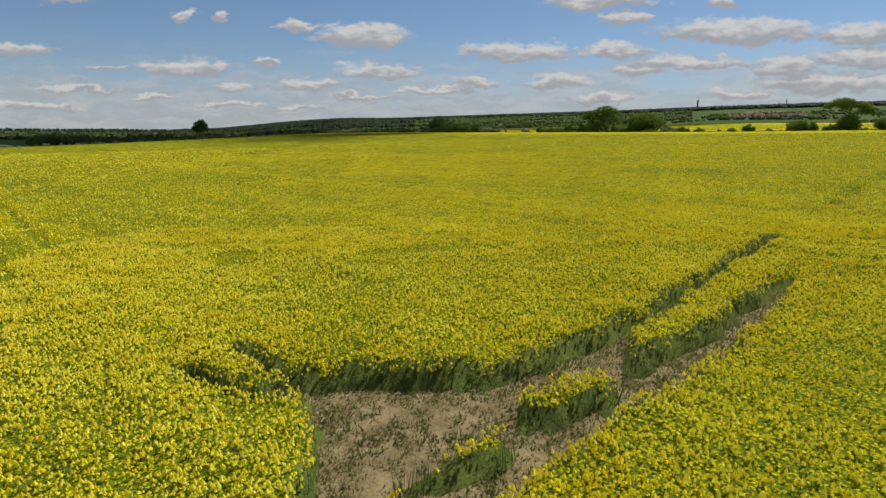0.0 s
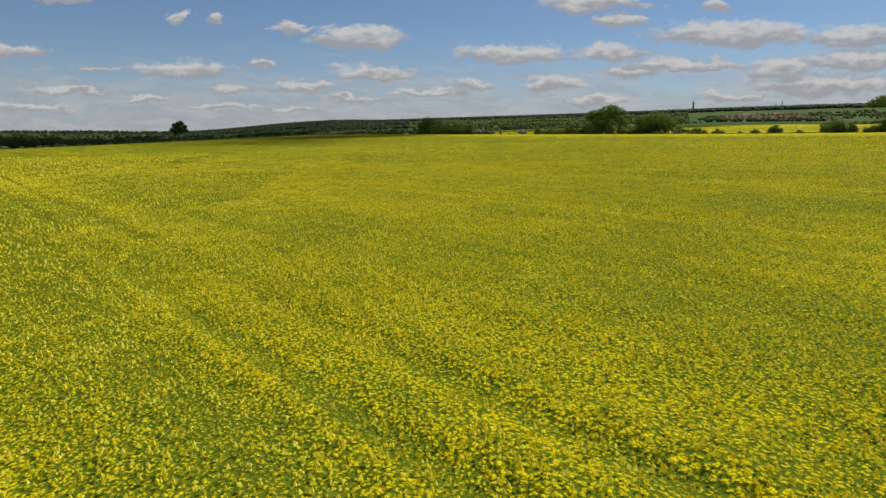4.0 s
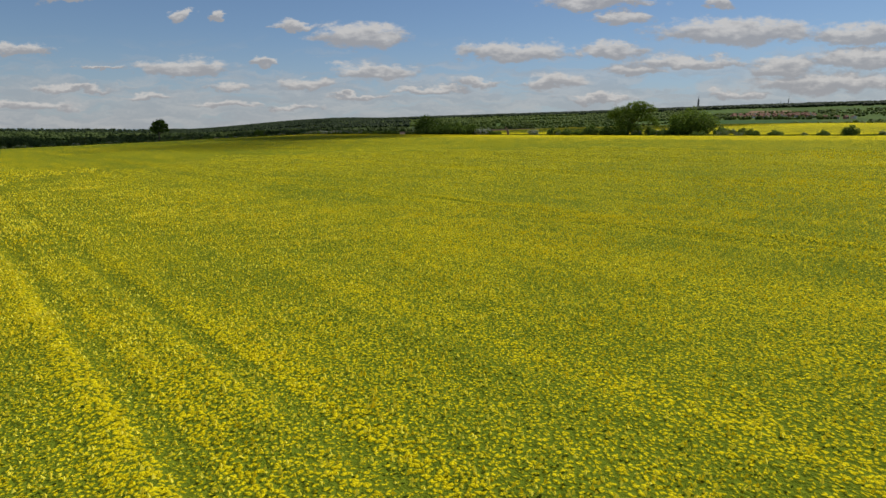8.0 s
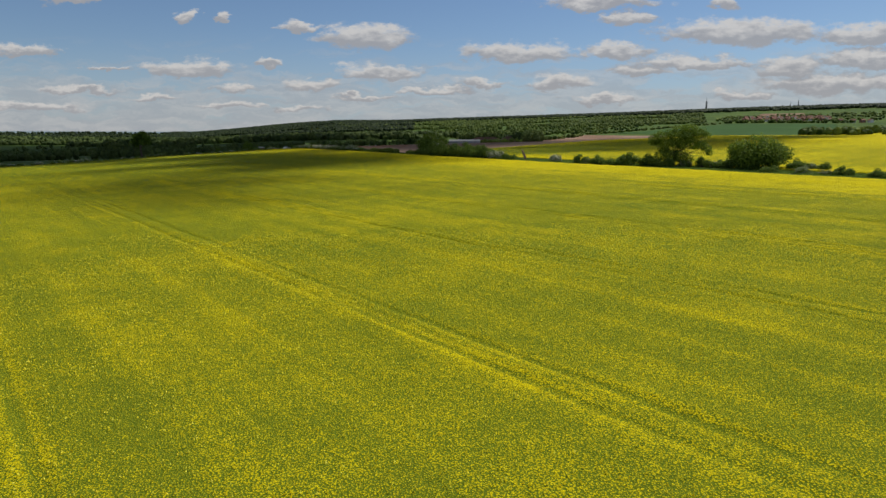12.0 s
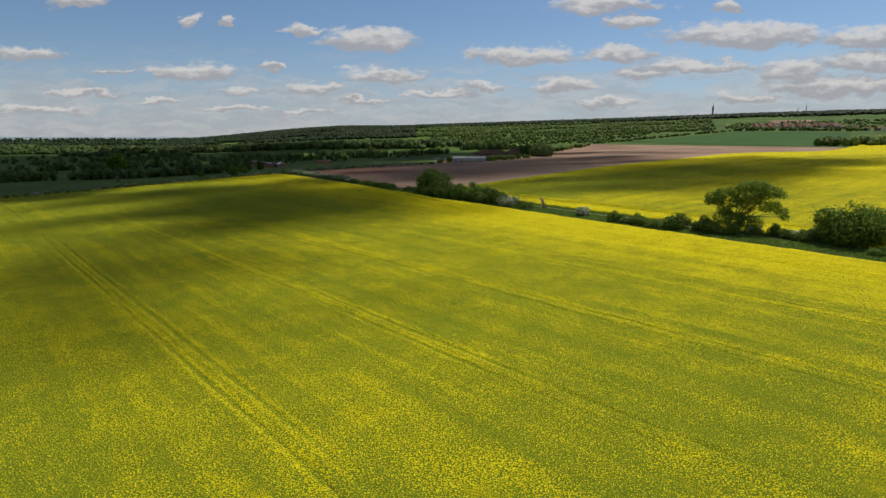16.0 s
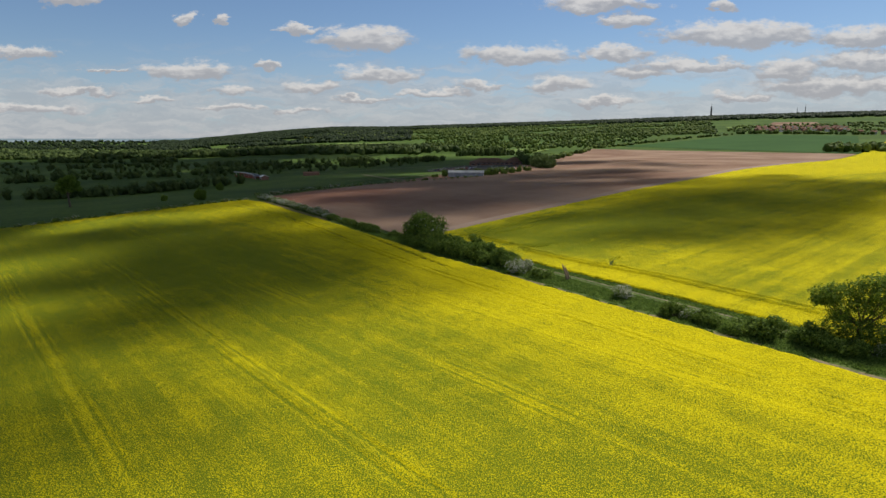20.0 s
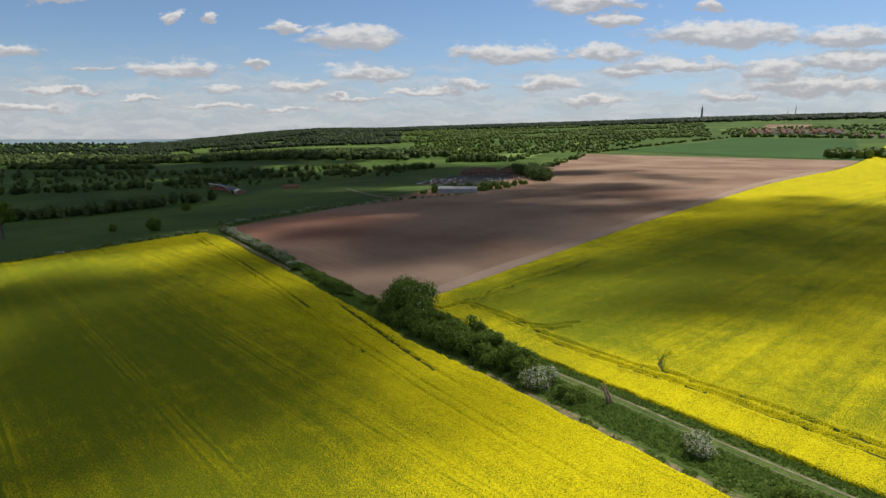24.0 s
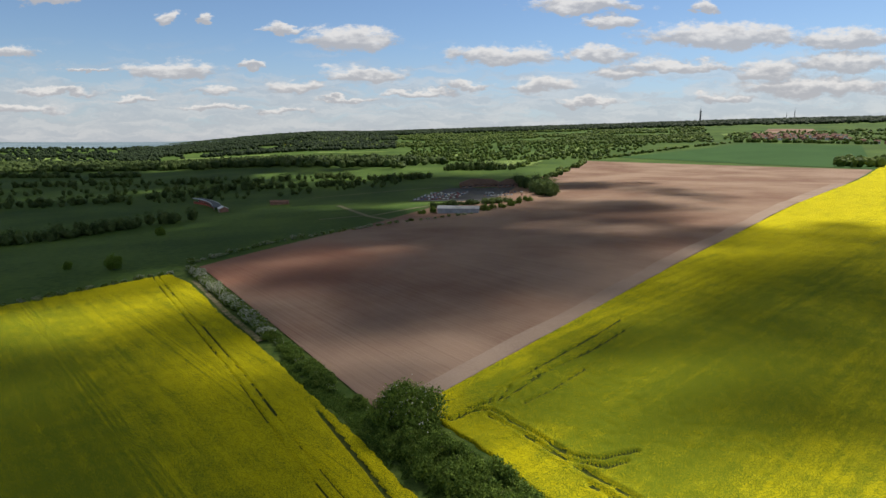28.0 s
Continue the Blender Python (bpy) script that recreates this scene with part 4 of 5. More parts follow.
# dead trunks beside the track
bm = bmesh.new()
tube(bm, [(0.2, 0, -0.2), (-0.1, 0, 1.2), (-0.7, 0.1, 2.6), (-1.1, 0.1, 3.5)], [0.30, 0.26, 0.20, 0.10], 8)
dead = tagged(new("dead_tree"), "bleached dead twin trunk leaning beside the track", "tree")
PALE_BARK = two_tone("weathered_wood", (0.20, 0.135, 0.090), (0.36, 0.265, 0.185), 2.0, 12.0, 0.95, 0.03)
part("trunk", bm_mesh("trunk", bm, [PALE_BARK], True), dead)
bm = bmesh.new()
tube(bm, [(0.75, 0.1, -0.2), (0.5, 0.1, 1.0), (-0.05, 0.2, 2.3), (-0.4, 0.2, 3.1)], [0.26, 0.22, 0.16, 0.07], 8)
part("limb", bm_mesh("limb", bm, [PALE_BARK], True), dead)
stand_at(dead, 31.3, 318.0, 0.4, 1.1)

# ------------------------------------------------------------------ woods and single trees far off
bm = bmesh.new()
bmesh.ops.create_icosphere(bm, subdivisions=2, radius=1.0)
bm.verts.index_update()
NEAR_V = np.array([v.co[:] for v in bm.verts])
NEAR_F = np.array([[v.index for v in f.verts] for f in bm.faces])
bm.free()


bm = bmesh.new()
bmesh.ops.create_icosphere(bm, subdivisions=1, radius=1.0)
bm.verts.index_update()
FAR_V = np.array([v.co[:] for v in bm.verts])
FAR_F = np.array([[v.index for v in f.verts] for f in bm.faces])
bm.free()


def canopies(r, x, y, tall, wide, far=False):
    """One lumpy crown with a ragged outline for each place; joined arrays."""
    ICO_V, ICO_F = (FAR_V, FAR_F) if far else (NEAR_V, NEAR_F)
    n, m = len(x), len(ICO_V)
    z = land(x, y)
    lump = 0.74 + 0.52 * r.random((n, m))
    turn = r.uniform(0, 6.28, n)
    c, s = np.cos(turn)[:, None], np.sin(turn)[:, None]
    vx, vy, vz = ICO_V[:, 0] * lump, ICO_V[:, 1] * lump, ICO_V[:, 2] * lump
    px = (vx * c - vy * s) * wide[:, None] + x[:, None]
    py = (vx * s + vy * c) * wide[:, None] + y[:, None]
    pz = (vz * 0.52 + 0.46) * tall[:, None] + z[:, None]
    vs = np.stack([px, py, pz], -1).reshape(-1, 3)
    fs = (ICO_F[None] + (np.arange(n) * m)[:, None, None]).reshape(-1, 3)
    return vs, fs


def wood(name, label, x, y, tall, wide, mat, seed):
    r = np.random.default_rng(seed)
    n = len(x)
    near = np.hypot(x, y).mean() < 1400
    if near:                                # leafy crowns where single trees can be told apart
        t, w = tall * r.uniform(0.6, 1.3, n), wide * r.uniform(0.7, 1.3, n)
        c = np.stack([x, y, land(x, y) + t * 0.52], -1)
        side = r.normal(size=(n, 3)) * np.stack([w, w, t * 0.4], -1) * 0.35
        cs = np.concatenate([c, c + side])
        rs = np.concatenate([np.stack([w, w, t * 0.52], -1) * 0.85, np.stack([w, w, t * 0.5], -1) * 0.6])
        vs, fs = sprays(r, cs, rs, n * 180, 0.115 * wide, 0.62)
        kv, kf = canopies(r, x, y, t * 0.78, w * 0.6)
        tri = np.concatenate([fs[:, [0, 1, 2]], fs[:, [0, 2, 3]]])
        vs, fs = np.concatenate([vs, kv]), np.concatenate([tri, kf + len(vs)])
        return tagged(new(name, mesh_of(name, vs, fs, [mat])), label, "wood", kind="stuff")
    vs, fs = canopies(r, x, y, tall * r.uniform(0.7, 1.25, n), wide * r.uniform(0.75, 1.3, n), np.hypot(x, y).mean() > 2000)
    return tagged(new(name, mesh_of(name, vs, fs, [mat])), label, "wood", kind="stuff")


wr = np.random.default_rng(99)


def scatter(n, corners):
    """Places in a four-cornered stretch of land."""
    s, t = wr.random(n)[:, None], wr.random(n)[:, None]
    p0, p1, p2, p3 = (np.array(q, float) for q in corners)
    p = (p0 * (1 - s) + p1 * s) * (1 - t) + (p3 * (1 - s) + p2 * s) * t
    return p[:, 0], p[:, 1]


def belt(n, pts, wide):
    """Places along a line."""
    pts = np.array(pts, float)
    seg = np.hypot(*np.diff(pts, axis=0).T)
    d = wr.random(n) * seg.sum()
    k = np.clip(np.searchsorted(np.cumsum(seg), d), 0, len(seg) - 1)
    s = ((d - np.concatenate([[0], np.cumsum(seg)])[k]) / seg[k])[:, None]
    p = pts[k] * (1 - s) + pts[k + 1] * s + wr.normal(size=(n, 2)) * wide * 0.4
    return p[:, 0], p[:, 1]


def polar(n, r0, r1, a0, a1, gaps=0.0):
    """Places in a ring of land, with clearings where gaps is more than nothing."""
    r, a = wr.uniform(r0, r1, n), np.radians(wr.uniform(a0, a1, n))
    x, y = r * np.sin(a), r * np.cos(a)
    thick = 0.65 * value_noise(x * 0.006, y * 0.010, 81) + 0.35 * value_noise(x * 0.02, y * 0.03, 82) > gaps
    return x[thick], y[thick]


wood("hedgerow_wood", "dark belt of trees across the pasture", *belt(85, [(-340, 590), (-262, 625), (-232, 672), (-184, 728)], 13), 8.5, 4.2, WOOD_LEAF, 1)
wood("valley_wood", "long dark wood across the valley", *belt(2300, [(-1150, 1480), (-560, 1530), (-230, 1530), (-60, 1420)], 95), 13.0, 6.5, WOOD_LEAF, 2)
wood("valley_thicket", "scattered bushes and young trees in the valley", *scatter(300, [(-560, 800), (-60, 930), (-20, 1180), (-800, 1250)]), 6.0, 3.4, WOOD_LEAF, 3)
for k, q in enumerate([[(-480, 830), (-330, 900), (-250, 985)], [(-330, 1010), (-200, 1030), (-90, 1020)], [(-620, 1120), (-420, 1130), (-250, 1120), (-130, 1190)], [(-150, 1160), (-60, 1090), (0, 1120)], [(-760, 1300), (-500, 1290)]]):
    wood("valley_belt", "dark line of trees and scrub in the valley", *belt((46, 40, 70, 44, 50)[k], q, 12), 9.0, 5.0, WOOD_LEAF, 30 + k)
wood("club_trees", "clump of trees round the clubhouse", *belt(60, [(105, 800), (112, 900), (95, 945)], 9), 12.0, 6.0, WOOD_LEAF, 4)
wood("club_hedge", "dark hedge in front of the car park", *belt(40, [(0, 735), (30, 750), (66, 762)], 5), 4.5, 3.4, WOOD_LEAF, 5)
wood("club_copse", "conifer copse behind the clubhouse", *belt(60, [(20, 1275), (80, 1268), (125, 1262)], 18), 14.0, 5.0, WOOD_LEAF, 6)
wood("golf_copse", "rows of young trees between fairways", *scatter(1000, [(-60, 1450), (330, 1480), (820, 2150), (-60, 2050)]), 6.5, 3.3, WOOD_PALE, 7)
for k, q in enumerate([[(150, 1300), (230, 1500), (330, 1650)], [(40, 1500), (150, 1620), (210, 1780)], [(290, 1560), (430, 1780), (560, 1930)], [(-40, 1600), (60, 1780), (120, 1900)], [(420, 1900), (560, 2010), (760, 2080)]]):
    wood("golf_row", "row of young trees beside a fairway", *belt(60, q, 9), 8.0, 3.8, WOOD_PALE, 40 + k)
wood("golf_edge", "hawthorn belt beside the tilled field", *belt(130, [(120, 960), (180, 1120), (310, 1445), (560, 1680), (760, 1790)], 12), 6.0, 3.8, WOOD_PALE, 8)
hx, hy = polar(10500, 2700, 3350, -27, 40, 0.25)
wood("hill_wood", "forest covering the low ridge", hx, hy, 1.0 + 10.0 * step(np.degrees(np.arctan2(hx, hy)), -27, -14), 8.0, SHADED_WOOD, 9)
wood("slope_wood", "mixed woods on the slope below the ridge", *polar(6200, 1980, 2700, -11, 22, 0.45), 7.5, 4.6, WOOD_PALE, 10)
wood("slope_forest", "forest on the far slope with cloud shade in its colour", *polar(5800, 1950, 2750, -24, -3, 0.36), 9.0, 5.4, SHADED_WOOD, 15)
for k, (r0, r1, n) in enumerate(((1620, 1800, 1700), (2150, 2230, 700), (1820, 2740, 1000))):
    wood("far_wood", "dark belt of woods across the far lowland", *polar(n, r0, r1, -48, -21), 9.0, 5.2, SHADED_WOOD if k else WOOD_LEAF, 60 + k)
wood("farm_copse", "green trees at the end of the tilled field", *scatter(170, [(645, 1195), (1000, 1150), (1060, 1340), (690, 1275)]), 12.5, 6.0, WOOD_PALE, 12)
wood("village_trees", "garden trees among the houses", *scatter(420, [(790, 1880), (1180, 1560), (1400, 1960), (900, 2080)]), 7.0, 4.2, WOOD_PALE, 13)
wood("lane_trees", "row of trees between the cereal field and the houses", *belt(70, [(780, 1815), (860, 1760), (1010, 1610)], 10), 8.0, 4.0, WOOD_PALE, 16)
wood("field_hedge", "far hedge with trees on the skyline", *belt(120, [(-290, 430), (-330, 560), (-420, 700)], 18), 7.5, 4.5, WOOD_LEAF, 14)
# plain at the end of the lowland, distance haze put into its blue colour
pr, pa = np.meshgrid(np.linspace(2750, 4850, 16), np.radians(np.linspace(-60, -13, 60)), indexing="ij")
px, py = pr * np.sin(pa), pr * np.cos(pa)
HAZED_PLAIN = two_tone("hazed_plain", (0.105, 0.150, 0.175), (0.175, 0.225, 0.250), 0.004, 0.02, 1.0)
tagged(new("backdrop", mesh_of("backdrop", np.stack([px, py, land(px, py) + 0.8 + 4.0 * (pr > 2800)], -1).reshape(-1, 3), grid_faces(*px.shape), [HAZED_PLAIN], smooth=True)), "flat far plain with distance haze put into its blue-green colour", "backdrop", kind="structure")

# lone trees in the pasture and on the skyline
tall_tree = broadleaf("field_tree", "lone tree with an open uneven crown", "tree", 15,
                      [(-3.3, 0.2, 7.6, 1.7, 1.7, 1.2), (-1.4, -0.4, 9.9, 1.9, 1.8, 1.3), (0.9, 0.3, 11.1, 2.0, 1.9, 1.4), (2.9, 0.0, 9.2, 1.7, 1.7, 1.2), (3.9, 0.4, 7.2, 1.3, 1.4, 0.9),
                       (-0.3, 1.0, 7.9, 1.8, 1.8, 1.2), (1.4, -0.9, 7.0, 1.5, 1.5, 1.0), (-2.2, 0.6, 6.0, 1.3, 1.3, 0.8)], 4200, 0.33, OAK_LEAF, 6.0, 0.45)
stand_at(tall_tree, -212, 519, 0, 1.45)
for x, y, s in ((-136, 517, 0.46), (-160, 524, 0.26), (-172, 640, 0.40)):
    copy_at(round_tree, x, y, random.uniform(0, 6), s, 1.7)

# ------------------------------------------------------------------ fairways, far fields
for k, q in enumerate([[(70, 1350), (180, 1320), (220, 1440), (110, 1490)], [(-20, 1640), (100, 1620), (120, 1670), (0, 1690)], [(240, 1620), (310, 1590), (460, 1800), (380, 1830)],
                       [(600, 2000), (780, 1990), (820, 2080), (640, 2100)], [(850, 2030), (1000, 2020), (1030, 2090), (880, 2100)],
                       [(-640, 1790), (-420, 1780), (-410, 1830), (-640, 1850)], [(-300, 1820), (-130, 1810), (-120, 1850), (-290, 1860)], [(-1200, 1800), (-900, 1780), (-900, 1850), (-1210, 1880)]]):
    sheet("fairway", q, 1.2, FAIRWAY, "pale mown grass beyond the woods", "grass", 14, 14, wobble=30.0)
sheet("rapeseed_field", [(-640, 2250), (-380, 2230), (-370, 2330), (-640, 2350)], 1.5, CROP_B, "distant strip of yellow rapeseed", "crop", 14, 14, kind="stuff")
sheet("tilled_field", [(984, 2042), (1094, 1950), (1176, 2106), (1086, 2196)], 1.5, PLOUGH, "distant brown field above the village", "field", 14, 14)

# ------------------------------------------------------------------ buildings and vehicles


def gable(bm, x0, y0, x1, y1, z0, z1, over=0.4):
    """A pitched roof with thickness, its ridge along x."""
    ym = (y0 + y1) / 2
    lo, hi = [], []
    for dz in (0.0, 0.25):
        for x in (x0 - over, x1 + over):
            for y, z in ((y0 - over, z0), (ym, z1), (y1 + over, z0)):
                (lo if dz == 0 else hi).append(bm.verts.new((x, y, z + dz)))
    for q in ((0, 1, 4, 3), (1, 2, 5, 4)):
        bm.faces.new([hi[i] for i in q])
        bm.faces.new([lo[i] for i in q[::-1]])
    for i, j in ((0, 1), (1, 2), (3, 4), (4, 5), (0, 3), (2, 5)):
        bm.faces.new((lo[i], lo[j], hi[j], hi[i]))


GLASS = bpy.data.materials.new("dark_glass")
GLASS.use_nodes = True
GLASS.node_tree.nodes["Principled BSDF"].inputs["Base Color"].default_value = (0.03, 0.035, 0.04, 1)
GLASS.node_tree.nodes["Principled BSDF"].inputs["Roughness"].default_value = 0.08


def hipped(bm, x0, y0, x1, y1, z0, z1, over=0.7):
    """A hipped roof with thick eaves."""
    ym, run = (y0 + y1) / 2, (y1 - y0) * 0.55
    lo = [bm.verts.new((x, y, z)) for z in (z0 - 0.3, z0) for x, y in ((x0 - over, y0 - over), (x1 + over, y0 - over), (x1 + over, y1 + over), (x0 - over, y1 + over))]
    r0, r1 = bm.verts.new((x0 + run, ym, z1)), bm.verts.new((x1 - run, ym, z1))
    bm.faces.new(lo[3::-1])
    for i in range(4):
        bm.faces.new((lo[i], lo[(i + 1) % 4], lo[4 + (i + 1) % 4], lo[4 + i]))
    bm.faces.new((lo[4], lo[5], r1, r0))
    bm.faces.new((lo[5], lo[6], r1))
    bm.faces.new((lo[6], lo[7], r0, r1))
    bm.faces.new((lo[7], lo[4], r0))


def building(name, label, category, long, deep, eaves, ridge, wall, roof, panes, group="", hip=False):
    root = tagged(new(name), label, category, group)
    bm = bmesh.new()
    box(bm, -long / 2, -deep / 2, -1.0, long / 2, deep / 2, eaves)
    for x in () if hip else (-long / 2, long / 2):      # gable ends
        vs = [bm.verts.new((x, -deep / 2, eaves)), bm.verts.new((x, deep / 2, eaves)), bm.verts.new((x, 0, ridge - 0.05))]
        bm.faces.new(vs)
    part("wall", bm_mesh("wall", bm, [wall]), root)
    bm = bmesh.new()
    (hipped if hip else gable)(bm, -long / 2, -deep / 2, long / 2, deep / 2, eaves - 0.1, ridge)
    part("roof", bm_mesh("roof", bm, [roof]), root)
    for k in range(panes):
        x = -long / 2 + (k + 0.5) * long / panes
        bm = bmesh.new()
        box(bm, x - long / panes * 0.28, -deep / 2 - 0.06, eaves * 0.3, x + long / panes * 0.28, -deep / 2 + 0.02, eaves * 0.75)
        pane = part("window", bm_mesh("window", bm, [GLASS]), root)
        bm = bmesh.new()
        x0, x1, z0, z1 = x - long / panes * 0.28, x + long / panes * 0.28, eaves * 0.3, eaves * 0.75
        for q in ((x0 - 0.12, z0 - 0.12, x0, z1 + 0.12), (x1, z0 - 0.12, x1 + 0.12, z1 + 0.12), (x0, z1, x1, z1 + 0.12), (x0, z0 - 0.12, x1, z0)):
            box(bm, q[0], -deep / 2 - 0.1, q[1], q[2], -deep / 2 - 0.004, q[3])
        part("window_frame", bm_mesh("window_frame", bm, [WHITE]), pane, "white painted window frame")
    return root


def put_down(ob, x, y, turn=0.0, lift=0.0):
    ob.matrix_basis = Matrix.Translation((x, y, height(x, y) + lift)) @ Euler((0, 0, radians(turn))).to_matrix().to_4x4()
    return ob


DARK_ROOF = two_tone("dark_tile", (0.085, 0.055, 0.045), (0.150, 0.098, 0.078), 0.4, 3.0, 0.85)
put_down(building("clubhouse", "low brick clubhouse with a broad hipped roof", "building", 50, 24, 3.6, 8.8, BRICK, DARK_ROOF, 9, hip=True), 58, 958, -4)
put_down(building("clubhouse_wing", "brick wing of the clubhouse with a hipped roof", "building", 26, 18, 3.4, 9.0, BRICK, DARK_ROOF, 4, hip=True), 88, 938, -4)
put_down(building("clubhouse_porch", "small brick porch block with a hipped roof", "building", 14, 12, 3.2, 6.5, BRICK, DARK_ROOF, 2, hip=True), 40, 938, -4)
put_down(building("machinery_shed", "long grey shed with a metal roof", "building", 30, 9, 3.6, 5.2, GREY_ROOF, GREY_ROOF, 0), 20, 697, -6)
# curved driving range building
RANGE = [(-238, 868), (-226, 856), (-214, 840), (-203, 822), (-194, 803), (-187, 784)]
RED_RENDER = two_tone("red_render", (0.30, 0.075, 0.050), (0.42, 0.120, 0.080), 0.4, 3.0, 0.8)
t = np.linspace(0, len(RANGE) - 1, 26)
rx, ry = np.interp(t, range(len(RANGE)), [q[0] for q in RANGE]), np.interp(t, range(len(RANGE)), [q[1] for q in RANGE])
dx, dy = np.gradient(rx), np.gradient(ry)
ox, oy = -dy / np.hypot(dx, dy), dx / np.hypot(dx, dy)
base = land(rx, ry).mean()
driving_range = tagged(new("driving_range"), "long curved driving range with a pale roof edge", "building")


def swept(name, ring, mat, label=""):
    """A closed profile (across, up) carried along the curve of the range."""
    n = len(ring)
    vs = np.array([[rx[i] + ox[i] * q, ry[i] + oy[i] * q, base + z] for i in range(len(rx)) for q, z in ring])
    fs = [[i * n + k, i * n + (k + 1) % n, (i + 1) * n + (k + 1) % n, (i + 1) * n + k] for i in range(len(rx) - 1) for k in range(n)]
    fs += [[0, 3, 2, 1], [len(vs) - 4, len(vs) - 3, len(vs) - 2, len(vs) - 1]]
    return part(name, mesh_of(name, vs, np.array(fs), [mat]), driving_range, label)


swept("back_wall", [(2.6, -1.0), (3.0, -1.0), (3.0, 3.9), (2.6, 3.9)], RED_RENDER, "red rendered back wall")
swept("plinth", [(-3.2, -1.0), (-2.9, -1.0), (-2.9, 1.1), (-3.2, 1.1)], RED_RENDER, "low red front wall")
swept("roof", [(-4.2, 4.5), (3.6, 3.6), (3.6, 3.9), (-4.2, 4.8)], DARK_METAL, "dark sheet roof")
swept("fascia", [(-4.35, 4.2), (-4.2, 4.2), (-4.2, 5.0), (-4.35, 5.0)], WHITE, "pale roof edge")
swept("rear_fascia", [(3.6, 3.3), (3.75, 3.3), (3.75, 4.05), (3.6, 4.05)], WHITE, "pale roof edge")
for i in range(1, 25, 2):
    bm = bmesh.new()
    tube(bm, [(rx[i] - ox[i] * 2.9, ry[i] - oy[i] * 2.9, base - 1), (rx[i] - ox[i] * 2.9, ry[i] - oy[i] * 2.9, base + 4.2)], [0.15, 0.15], 6)
    part("post", bm_mesh("post", bm, [WHITE]), driving_range)
put_down(building("range_office", "small red brick office with a white gable", "building", 9, 7, 3.0, 4.8, BRICK, WHITE, 3), -178, 772, -60)
put_down(building("store_hut", "low red wooden store hut", "building", 16, 6, 2.6, 3.8, BRICK, RED_ROOF, 0), -140, 812, 8)

houses = [building("house", "brick house with a red tiled roof", "house", 11, 8, 5.2, 8.6, BRICK, RED_ROOF, 3, "village houses"),
          building("house", "rendered house with a brown tiled roof", "house", 12, 8, 5.0, 8.2, WHITE, RED_ROOF, 3, "village houses")]
for k in range(72):
    row, col = k // 12, k % 12             # six streets behind the cereal field, thinning out along the lane
    q, w = (col + random.uniform(0.2, 0.8)) / 12, (row + random.uniform(0.25, 0.75)) / 6
    x, y = 850 + 160 * q + 78 * w, 1850 - 165 * q + 150 * w
    if row == 0 and col > 6:
        x, y = 985 + 12 * (col - 6) + random.uniform(-6, 6), 1672 - 12 * (col - 6) + random.uniform(-20, 20)
    m = Matrix.Translation((x, y, height(x, y) + 0.3)) @ Euler((0, 0, random.choice((0.2, 1.6, -0.5, 0.9)))).to_matrix().to_4x4()
    if k < 2:
        houses[k].matrix_basis = m
    else:
        copy_thing(houses[k % 2], m)

# car park and paths
sheet("car_park", [(-20, 790), (50, 775), (95, 925), (20, 930)], 0.5, ASPHALT, "grey asphalt car park beside the clubhouse", "car park", 14, 14)


def paint(name, c):
    m = bpy.data.materials.new(name)
    m.use_nodes = True
    s = m.node_tree.nodes["Principled BSDF"]
    s.inputs["Base Color"].default_value = (*c, 1)
    s.inputs["Roughness"].default_value, s.inputs["Coat Weight"].default_value = 0.35, 0.6
    return m


RUBBER = two_tone("tyre_rubber", (0.02, 0.02, 0.02), (0.035, 0.035, 0.035), 3.0, 20.0, 0.9)


def car(colour, label):
    root = tagged(new("car"), label, "car", "parked cars")
    bm = bmesh.new()
    box(bm, -2.1, -0.85, 0.3, 2.1, 0.85, 0.92)
    bmesh.ops.bevel(bm, geom=bm.edges[:], offset=0.14, segments=2, affect="EDGES")
    part("body", bm_mesh("body", bm, [colour], True), root)
    bm = bmesh.new()
    vs = [bm.verts.new(c) for c in ((-1.6, -0.75, 0.9), (1.1, -0.75, 0.9), (1.1, 0.75, 0.9), (-1.6, 0.75, 0.9), (-1.1, -0.6, 1.42), (0.4, -0.6, 1.42), (0.4, 0.6, 1.42), (-1.1, 0.6, 1.42))]
    for q in ((0, 1, 5, 4), (1, 2, 6, 5), (2, 3, 7, 6), (3, 0, 4, 7), (4, 5, 6, 7)):
        bm.faces.new([vs[i] for i in q])
    part("cabin", bm_mesh("cabin", bm, [GLASS]), root, "dark glazed cabin")
    for x in (-1.3, 1.3):
        for y in (-0.8, 0.8):
            bm = bmesh.new()
            bmesh.ops.create_cone(bm, cap_ends=True, segments=10, radius1=0.32, radius2=0.32, depth=0.2, matrix=Matrix.Translation((x, y, 0.32)) @ Euler((math.pi / 2, 0, 0)).to_matrix().to_4x4())
            wheel = part("wheel", bm_mesh("wheel", bm, [RUBBER]), root)
            bm = bmesh.new()
            bmesh.ops.create_cone(bm, cap_ends=True, segments=10, radius1=0.2, radius2=0.2, depth=0.23, matrix=Matrix.Translation((x, y, 0.32)) @ Euler((math.pi / 2, 0, 0)).to_matrix().to_4x4())
            part("rim", bm_mesh("rim", bm, [GREY_ROOF]), wheel, "grey wheel rim")
    return root


